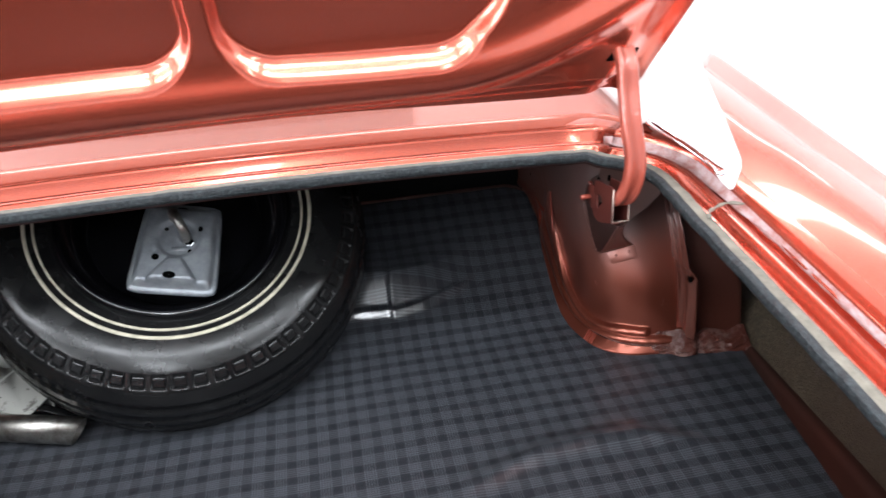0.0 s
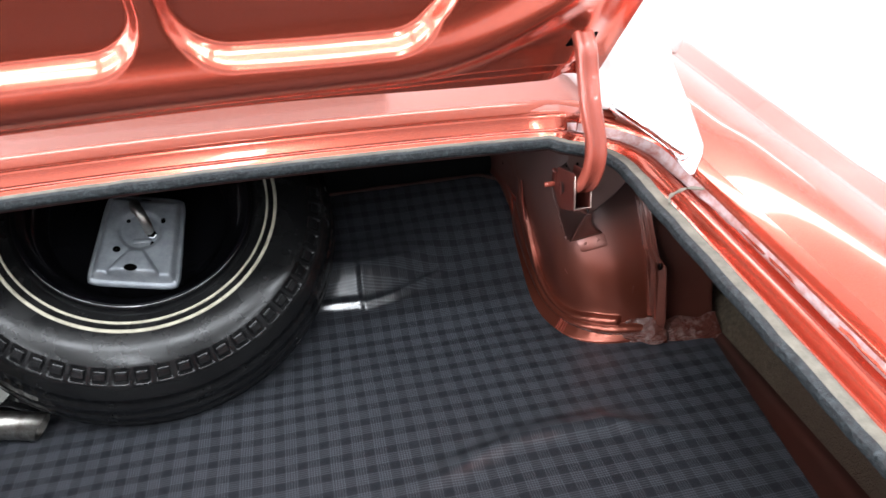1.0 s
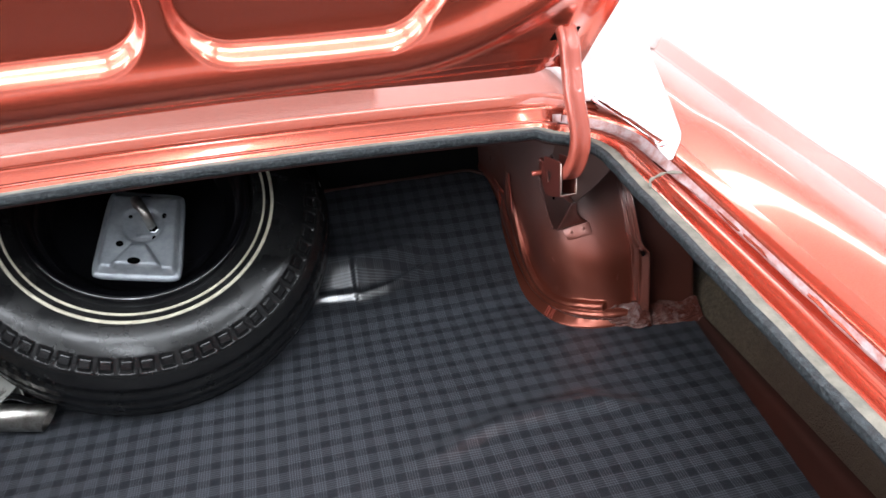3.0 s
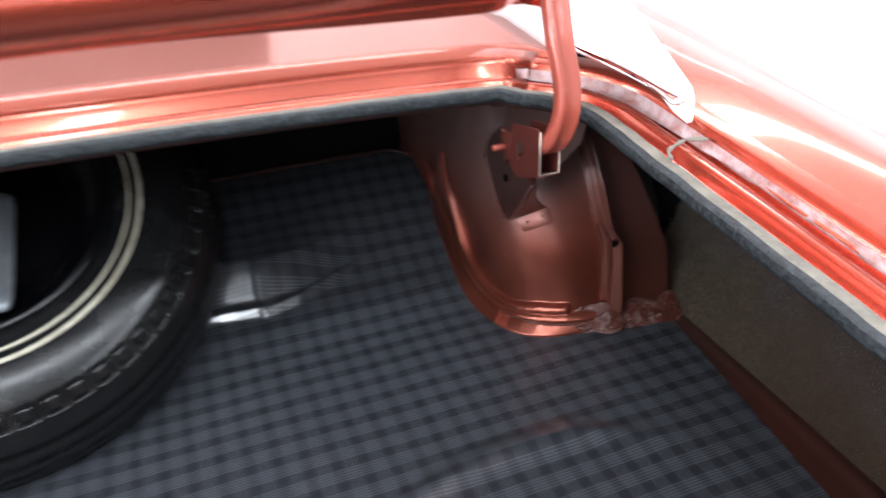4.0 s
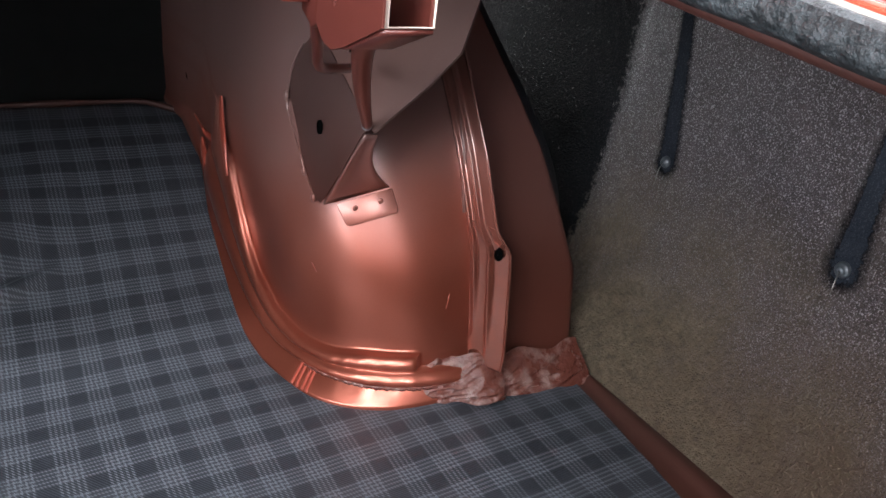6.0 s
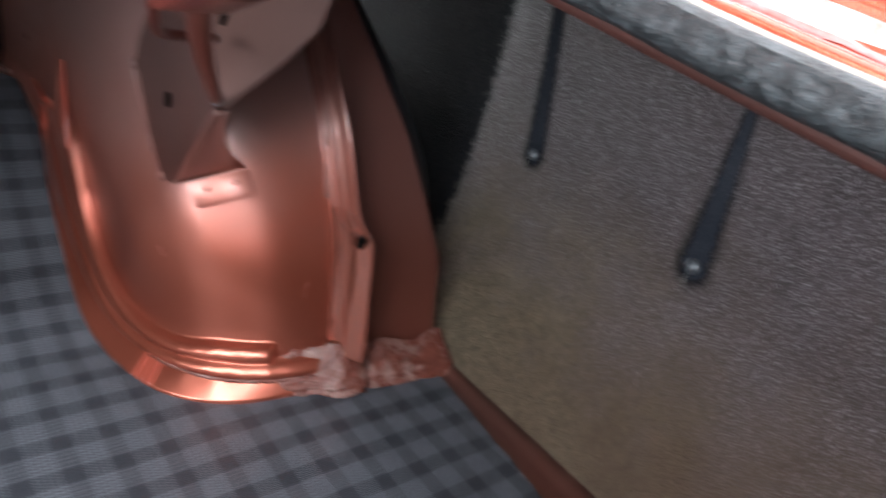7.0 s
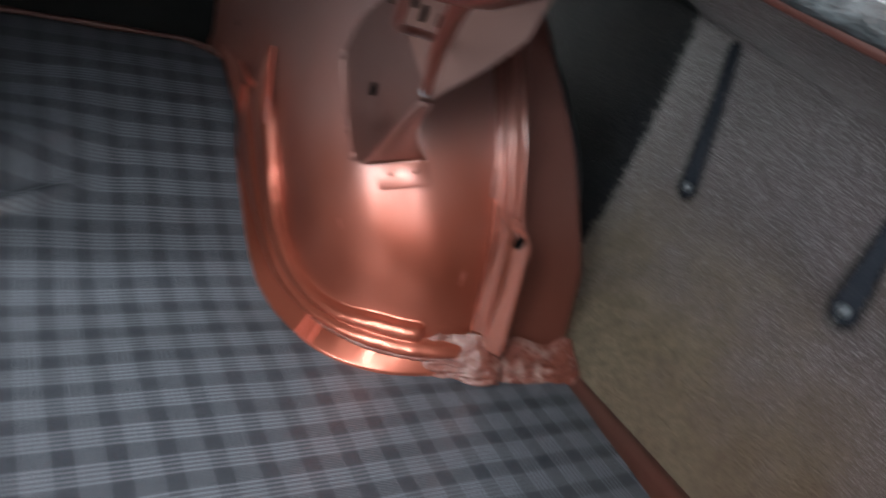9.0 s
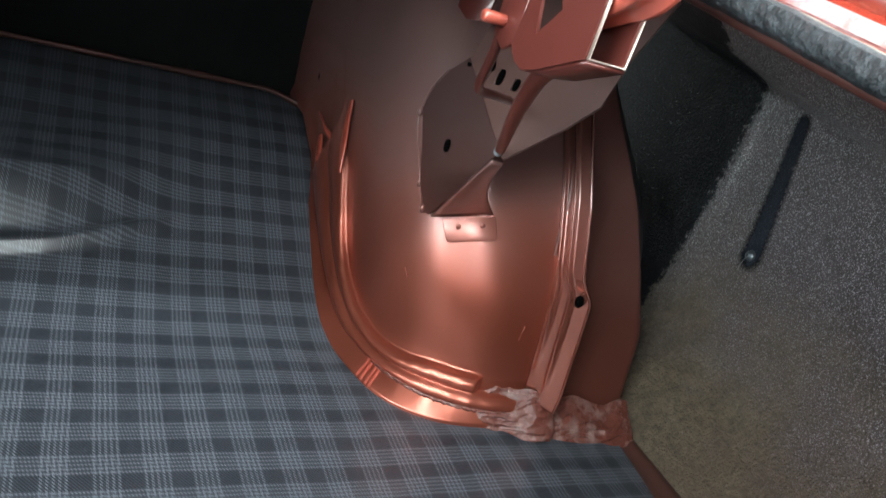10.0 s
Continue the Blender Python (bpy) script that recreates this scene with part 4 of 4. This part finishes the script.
# punched slots in the sloping plate
for p, q in (((-0.2325, 0.104, 0.3205), (-0.2350, 0.098, 0.3130)), ((-0.2290, 0.090, 0.3175), (-0.2340, 0.083, 0.3060)), ((-0.2230, 0.072, 0.3160), (-0.2270, 0.067, 0.3070))):
    slit = [Vector(p).lerp(Vector(q), f / 6) + Vector((-0.0012, -0.0005, 0.0007)) for f in range(7)]
    part("slot", sweep(slit, lambda k, s: circle(0.0030 * math.sin(math.pi * (0.12 + 0.76 * s)) ** 0.5, 10, 0.0008), lambda k: (0.35, -0.9, 0)), HOLE_BLACK, gusset, "dark punched slot")
    part("slot_rim", sweep([v + Vector((-0.0016, 0.0030, -0.0006)) for v in slit], lambda k, s: circle(0.0010, 6)), GUSSET_GREY, gusset)
disc_hole("hole", (-0.2470, 0.112, 0.2395), (-1, 0, 0), 0.0036, gusset, 1.6)
disc_hole("hole", (-0.2472, 0.119, 0.311), (-1, 0, 0), 0.0018, gusset)
weld = smooth_path([(-0.2445, 0.121, 0.173), (-0.2460, 0.137, 0.187), (-0.2480, 0.146, 0.202), (-0.2490, 0.165, 0.222), (-0.2500, 0.177, 0.2425), (-0.2475, 0.173, 0.272), (-0.2475, 0.150, 0.298)], 10)
part("weld_seam", sweep(weld, lambda k, s: circle(0.0010 + 0.0010 * max(0.0, noise.noise((k * 0.25, 4, 2))), 8)), INNER_PAINT, gusset, "uneven painted weld along the gusset")
for k, r in ((1, 0.0030), (13, 0.0026), (42, 0.0032)):
    bm = bmesh.new()
    bmesh.ops.create_uvsphere(bm, u_segments=12, v_segments=8, radius=r, matrix=Matrix.Translation(weld[k] + Vector((-0.001, -0.001, 0))) @ Matrix.Diagonal((0.8, 0.9, 1.4, 1)))
    part("weld_lump", bm, INNER_PAINT, gusset, "small painted weld lump")
bm = bmesh.new()
bmesh.ops.create_uvsphere(bm, u_segments=14, v_segments=10, radius=0.0040, matrix=Matrix.Translation((-0.2445, 0.031, 0.266)))
part("rod_end", bm, ZINC, gusset, "grey rounded rod end")
tab = [(-0.2325, 0.1050, 0.1745), (-0.2265, 0.0945, 0.1560), (-0.1840, 0.0805, 0.1705), (-0.1865, 0.0925, 0.1885)]
t0, t1, t2, t3 = (Vector(c) + Vector((0, -0.003, 0)) for c in tab)
outline = [t0, t0.lerp(t1, 0.75), t0.lerp(t1, 0.93).lerp(t3.lerp(t2, 0.93), 0.02), t1.lerp(t2, 0.06), t1.lerp(t2, 0.94), t3.lerp(t2, 0.93).lerp(t0.lerp(t1, 0.93), 0.02), t3.lerp(t2, 0.75), t3]
part("tab", slab(outline, -0.0022, 0.0006), INNER_PAINT, gusset, "small tab with two spot welds")
for f in (0.27, 0.73):
    c = (Vector(tab[0]).lerp(Vector(tab[3]), f) * 0.62 + Vector(tab[1]).lerp(Vector(tab[2]), f) * 0.38) + Vector((0, -0.0036, 0.0006))
    bm = bmesh.new()
    bmesh.ops.create_uvsphere(bm, u_segments=12, v_segments=8, radius=0.0026, matrix=Matrix.Translation(c) @ Matrix.Diagonal((1, 0.6, 1, 1)))
    part("spot_weld", bm, INNER_PAINT, gusset)
# small folded plate hanging above the weld
part("hanger_plate", slab([(-0.262, 0.140, 0.352), (-0.262, 0.118, 0.346), (-0.250, 0.105, 0.349), (-0.246, 0.105, 0.400), (-0.262, 0.140, 0.410)], 0.002, 0.0006), HINGE_PAINT, gusset, "small folded plate")

# black sheets added for the shade under the deck and the quarter panel's inner edge
part("deck_shade", sheet(lambda u, v: (LEFT + (-0.12 - LEFT) * u, -0.035 + 0.57 * v, 0.432 + 0.01 * v), 12, 8, 0.003), BLACK_CARD, car, "black sheet added for the shade under the deck")


def gutter_shade_at(u, v):
    y = REAR + (-0.02 - REAR) * u
    k = min(max((y + 0.165) / -0.555, 0.0), 1.0)
    x0 = -0.262 + 0.012 * k
    x1 = wall_x(y, lip_z(y) - 0.016) + 0.004
    return (x0 + (x1 - x0) * v, y, lip_z(y) - 0.0108 - 0.003 * v)


part("gutter_shade", sheet(gutter_shade_at, 40, 8), SHADE_BLACK, car, "black sheet added for the shade under the drip channel")

# plain panels that close the body where the trunk ends
def mirrored(fn):
    def at(u, v):
        x, y, z = fn(u, v)
        return (2 * MIDDLE - x, y, z)
    return at


part("quarter_panel", sheet(mirrored(fender_at), 40, 24, 0.002), BODY_PAINT, car, "glossy copper red quarter panel")
part("tail_panel", sheet(lambda u, v: (2 * MIDDLE - 0.13 + (0.13 + 0.13 - 2 * MIDDLE) * u, REAR - 0.06 + 0.03 * math.sin(math.pi * v), -0.30 + 0.64 * v), 20, 10, 0.003), PAINT, car, "copper red tail panel below the opening")
part("side_skirt", sheet(lambda u, v: (0.155 - 0.03 * v, -0.80 + 1.9 * u, -0.02 - 0.28 * v), 20, 6, 0.003), PAINT, car)
part("side_skirt", sheet(lambda u, v: (2 * MIDDLE - 0.155 + 0.03 * v, -0.80 + 1.9 * u, -0.02 - 0.28 * v), 20, 6, 0.003), PAINT, car)


# ---- loose things ----
def rail_share(x):
    return smoothstep(-0.40, -0.50, x) * smoothstep(-1.05, -0.85, x)


def crest_share(x):
    return smoothstep(-0.41, -0.475, x) * smoothstep(-1.05, -0.85, x)


def rail_foot(x):
    """Plan line of the step's lower crease."""
    return table([(-1.4, 0.255), (-0.68, 0.240), (-0.612, 0.235), (-0.606, 0.230), (-0.547, 0.242), (-0.493, 0.260), (-0.44, 0.283), (0.1, 0.50)], x)


def mat_z(x, y):
    z = floor_z(y)
    # soft ridge across the level part
    z += 0.010 * math.exp(-(((y + 0.165 + 0.35 * max(0.0, -0.42 - x) + 0.5 * max(0.0, x + 0.28)) / 0.020) ** 2)) * smoothstep(-0.66, -0.45, x) * smoothstep(-0.12, -0.30, x)
    # step where the mat is drawn over the rail below
    k = rail_share(x)
    foot = rail_foot(x)
    high = table([(-1.3, 0.040), (-0.59, 0.044), (-0.527, 0.032), (-0.444, 0.008), (-0.40, 0.0)], x)
    u = (y - foot) / 0.055
    z += high * smoothstep(-0.08, 1.06, u) ** 0.85 * (1.0 if u < 1 else max(0.0, 1 - (u - 1) / 1.7) ** 1.2)
    z += 0.0085 * crest_share(x) * math.exp(-(((y - foot - 0.003) / 0.0068) ** 2))
    z += 0.0030 * math.exp(-(((x + 0.604 - 0.15 * (y - 0.26)) / 0.006) ** 2)) * smoothstep(0.232, 0.245, y) * smoothstep(0.30, 0.28, y)
    z += 0.0026 * noise.noise((x * 7, y * 7, 1.3)) * (1 - 0.95 * k * smoothstep(0.17, 0.24, y)) + 0.0009 * noise.noise((x * 22, y * 22, 4)) * (1 - k)
    return z + 0.001


def mat_right(y):
    return -0.0145 + 0.133 * min(y + 0.008, 0.0)


def make_mat():
    bm = bmesh.new()
    uv = bm.loops.layers.uv.new("cloth")
    nx, ny = 300, 460
    rows = []
    for j in range(ny + 1):
        y = REAR + 0.02 + (FRONT - 0.02 - REAR) * j / ny
        row = []
        for i in range(nx + 1):
            x = LEFT + 0.02 + (mat_right(y) - LEFT - 0.02) * i / nx
            row.append(bm.verts.new((x, y, mat_z(x, y))))
        rows.append(row)
    run = [0.0]
    for a, b in zip(rows, rows[1:]):
        run.append(run[-1] + math.hypot(b[0].co.y - a[0].co.y, floor_z(b[0].co.y) - floor_z(a[0].co.y)))
    for j in range(ny):
        for i in range(nx):
            quad = (rows[j][i], rows[j][i + 1], rows[j + 1][i + 1], rows[j + 1][i])
            face = bm.faces.new(quad)
            for loop, (a, b) in zip(face.loops, ((i, j), (i + 1, j), (i + 1, j + 1), (i, j + 1))):
                loop[uv].uv = (rows[b][a].co.x + 0.269, run[b] + REAR + 0.02 + 0.021)
    return bm


trunk_mat = tagged(part("trunk_mat", make_mat(), PLAID), "dark grey plaid vinyl trunk mat with soft folds", "mat")

shine_attr = trunk_mat.data.attributes.new("shine", "FLOAT", "POINT")
for v in trunk_mat.data.vertices:
    x, y = v.co.x, v.co.y
    k = rail_share(x)
    crest = math.exp(-(((y - rail_foot(x) - 0.004) / 0.012) ** 2))
    flat = smoothstep(rail_foot(x), rail_foot(x) + 0.01, y) * smoothstep(rail_foot(x) + 0.07, rail_foot(x) + 0.05, y) * (0.10 + 0.03 * smoothstep(-0.598, -0.612, x))
    soft = 0.35 * math.exp(-(((y + 0.165 + 0.35 * max(0.0, -0.42 - x) + 0.5 * max(0.0, x + 0.28)) / 0.03) ** 2)) * smoothstep(-0.6, -0.45, x) * smoothstep(-0.2, -0.32, x)
    shine_attr.data[v.index].value = max(crest_share(x) * crest, k * flat, soft)

# spare wheel, leaning against the rise of the floor
RING_C, RING_N = Vector((-0.951, 0.176, 0.324)), Vector((0.131, -0.61, 0.781)).normalized()
ax = Vector((0, 1, 0)).cross(RING_N).normalized()
ay = RING_N.cross(ax)
WHEEL = Matrix((ax, ay, RING_N)).transposed().to_4x4()
WHEEL.translation = RING_C
spare = thing("spare_wheel", "black spare wheel with narrow white rings leaning on the mat", "spare wheel", "", WHEEL)
TYRE_PROFILE = [(0.178, -0.020), (0.183, -0.006), (0.195, 0.0), (0.215, 0.003), (0.24, 0.003), (0.260, 0.000), (0.272, -0.004), (0.2745, -0.0055), (0.2758, -0.0062), (0.284, -0.011), (0.2922, -0.0158), (0.2935, -0.0166), (0.296, -0.018), (0.3005, -0.0215), (0.302, -0.0245), (0.309, -0.034), (0.315, -0.046),
                (0.310, -0.048), (0.310, -0.052), (0.317, -0.055), (0.323, -0.078), (0.317, -0.080), (0.317, -0.084), (0.3235, -0.086), (0.3265, -0.110), (0.320, -0.112), (0.320, -0.116), (0.3265, -0.118), (0.326, -0.140), (0.320, -0.142), (0.320, -0.146), (0.325, -0.148),
                (0.321, -0.164), (0.312, -0.176), (0.29, -0.19), (0.25, -0.20), (0.2, -0.194), (0.18, -0.17)]


def tread(r, z, i):
    """Zigzag grooves across the tread and sixty sunken pockets round the shoulder."""
    if 0.275 < r < 0.293 and z > -0.03:
        return -0.0032 if min(i % 16, 16 - i % 16) <= 5 else 0.0
    return 0.003 * (abs(i % 10 - 5) / 2.5 - 1) if r > 0.309 and -0.15 < z < -0.045 else 0.0


part("tyre", lathe(TYRE_PROFILE, 960, tread), TYRE, spare, "black bias ply tyre with grooved tread")
for r0, r1 in ((0.2168, 0.2220), (0.2045, 0.2080)):
    part("white_ring", lathe([(r0, 0.001), (r0, 0.0045), (r1, 0.0045), (r1, 0.001)], 128), WHITEWALL, spare, "narrow cream white ring")
RIM_PROFILE = [(0.183, -0.006), (0.182, 0.0), (0.178, 0.002), (0.173, -0.002), (0.170, -0.014), (0.160, -0.022), (0.150, -0.035), (0.146, -0.060), (0.135, -0.072), (0.105, -0.066), (0.085, -0.060), (0.06, -0.062), (0.045, -0.055), (0.03, -0.055), (0.001, -0.055)]
part("rim", lathe(RIM_PROFILE, 96), RIM_BLACK, spare, "glossy black steel rim")

# rubber pads in the pockets of the shoulder, one mesh for all
lug_bm = box(0.0178, 0.0150, 0.0064, pose(0, 0, 0), 0.0018)
for v in lug_bm.verts:
    v.co.x *= 1.0 + 6.0 * v.co.y
LUG = bpy.data.meshes.new("shoulder_lug")
lug_bm.to_mesh(LUG)
lug_bm.free()
LUG.materials.append(TYRE)
for k in range(60):
    lug = new("shoulder_lug", LUG)
    lug.parent = spare
    lug.matrix_local = pose(0, 0, 0, 0, 0, 360 * k / 60) @ Matrix.Translation((0, 0.2826, -0.0134)) @ pose(0, 0, 0, -30, 0, 0)

# base plate of the jack, clamped on the wheel
JACK = WHEEL @ Matrix.Translation((0.0135, -0.069, 0.002)) @ pose(0, 0, 0, 0, 0, -4)
bumper_jack = thing("bumper_jack", "pressed grey steel jack foot bolted on the spare wheel", "jack", "", JACK)


def jack_plate_at(u, v):
    hx, hy = 0.063, 0.078
    x, y = (2 * u - 1), (2 * v - 1)
    cx = hx * x * (1 - 0.06 * abs(y) ** 8) * (1 - 0.07 * y)
    cy = hy * y * (1 - 0.06 * abs(x) ** 8)
    border = min(1 - abs(x), 1 - abs(y))
    h = 0.012 * smoothstep(0.07, 0.24, border) - 0.004 * smoothstep(0.05, 0.0, border)
    r = math.hypot(cx, cy - 0.012)
    h -= 0.006 * smoothstep(0.036, 0.028, r)
    ramp_in = smoothstep(0.004, -0.002, abs(cx) - 0.012 - 0.7 * (-0.03 - cy)) * smoothstep(-0.066, -0.058, cy) * smoothstep(-0.020, -0.03, cy)
    h += 0.008 * ramp_in
    return (cx, cy, h)


part("plate", sheet(jack_plate_at, 60, 70, 0.002), ZINC, bumper_jack)
for hx, hy, r, st in ((-0.003, -0.056, 0.0085, 0.6), (-0.029, -0.024, 0.005, 0.9), (-0.020, 0.028, 0.0028, 1.0), (0.032, 0.03, 0.003, 1.4), (0.020, -0.008, 0.0026, 1.3), (0.0, 0.066, 0.008, 0.3)):
    h = jack_plate_at((hx / 0.063 + 1) / 2, (hy / 0.078 + 1) / 2)[2]
    bm = lathe([(r * 1.15, 0.0), (r * 1.1, 0.0006), (r, 0.0006), (0.0003, 0.0004)], 18)
    bmesh.ops.transform(bm, matrix=Matrix.Translation((hx, hy, h + 0.0026)) @ Matrix.Diagonal((1, st, 1, 1)), verts=bm.verts[:])
    part("hole", bm, HOLE_BLACK, bumper_jack, "dark punched hole")
hook = smooth_path([(-0.010, 0.046, 0.014), (-0.012, 0.048, 0.028), (-0.004, 0.036, 0.036), (0.006, 0.022, 0.032), (0.012, 0.014, 0.02), (0.014, 0.010, 0.008)], 6)
part("hook_bolt", sweep(hook, lambda k, s: circle(0.0085 - 0.0015 * s, 12)), STEEL, bumper_jack, "bright bent hook bolt")
bm = lathe([(0.0075, 0.0), (0.0075, 0.005), (0.006, 0.006), (0.0004, 0.007)], 6)
bmesh.ops.transform(bm, matrix=pose(0.018, 0.006, 0.0075), verts=bm.verts[:])
part("nut", bm, CHROME, bumper_jack, "bright hexagonal nut", smooth=False)
part("label", slab([(-0.008, -0.010, 0.0075), (0.020, -0.006, 0.0075), (0.020, 0.002, 0.0075), (-0.008, -0.002, 0.0075)], 0.0006), ZINC, bumper_jack)

# jack tube with an open slanted end
tube_a, tube_b = Vector((-1.385, 0.106, 0.026)), Vector((-1.142, 0.030, 0.026))
tube_dir = (tube_b - tube_a).normalized()
TUBE = Matrix.Translation(tube_a) @ tube_dir.to_track_quat("Z", "Y").to_matrix().to_4x4()
jack_tube = thing("jack_tube", "worn bright steel jack tube lying on the mat", "jack tube", "", TUBE)
span = (tube_b - tube_a).length


def tube_at(u, v):
    a = 2 * math.pi * u
    k = v * 5
    r, z = ((0.0225, 0.0), (0.0225, 0.5), (0.0225, 1.0), (0.0205, 1.0), (0.0205, 0.5), (0.0205, 0.0))[min(int(k + 0.001), 5)]
    x, y = r * math.cos(a), r * math.sin(a)
    world_up = (TUBE.to_3x3() @ Vector((x, y, 0))).z
    return (x, y, z * (span + 0.55 * world_up if z == 1.0 else span))


part("tube", sheet(tube_at, 40, 5, 0, True), STEEL, jack_tube)

# folded grey jack bracket behind the tube
jack_bracket = thing("jack_bracket", "grey painted folded steel jack bracket lying on the mat", "jack bracket")
part("plate", slab([(-1.352, 0.135, 0.045), (-1.230, 0.072, 0.035), (-1.200, 0.108, 0.047), (-1.272, 0.190, 0.062), (-1.292, 0.186, 0.062), (-1.312, 0.202, 0.066), (-1.345, 0.200, 0.064)], 0.003, 0.001), JACK_GREY, jack_bracket)
part("skirt", slab([(-1.352, 0.135, 0.045), (-1.230, 0.072, 0.035), (-1.232, 0.068, 0.004), (-1.354, 0.131, 0.004)], 0.003, 0.001), JACK_GREY, jack_bracket)
part("skirt", slab([(-1.200, 0.108, 0.047), (-1.272, 0.190, 0.062), (-1.270, 0.192, 0.012), (-1.198, 0.110, 0.006)], 0.003, 0.001), JACK_GREY, jack_bracket)
part("bead", sweep([(-1.322, 0.125, 0.0475), (-1.268, 0.185, 0.0645)], lambda k, s: circle(0.0022, 8)), JACK_GREY, jack_bracket)
part("upright", slab([(-1.375, 0.215, 0.010), (-1.300, 0.235, 0.020), (-1.300, 0.245, 0.115), (-1.318, 0.243, 0.106), (-1.345, 0.238, 0.108), (-1.375, 0.232, 0.118)], 0.003, 0.001), JACK_GREY, jack_bracket)
for x, y, z in ((-1.318, 0.140, 0.0515), (-1.262, 0.170, 0.061), (-1.232, 0.100, 0.0445)):
    bm = bmesh.new()
    bmesh.ops.create_uvsphere(bm, u_segments=12, v_segments=8, radius=0.006, matrix=Matrix.Translation((x, y, z)) @ Matrix.Diagonal((1, 1, 0.4, 1)))
    part("rivet", bm, JACK_GREY, jack_bracket)
strap = smooth_path([(-1.25, 0.085, 0.030), (-1.215, 0.09, 0.040), (-1.185, 0.085, 0.030), (-1.155, 0.09, 0.012), (-1.12, 0.10, 0.008)], 6)
loose_strap = part("rubber_strap", sweep(strap, lambda k, s: circle(0.009, 10, 0.002), lambda k: (0, 1, 0)), TYRE)
tagged(loose_strap, "short black rubber strap beside the jack bracket", "strap")
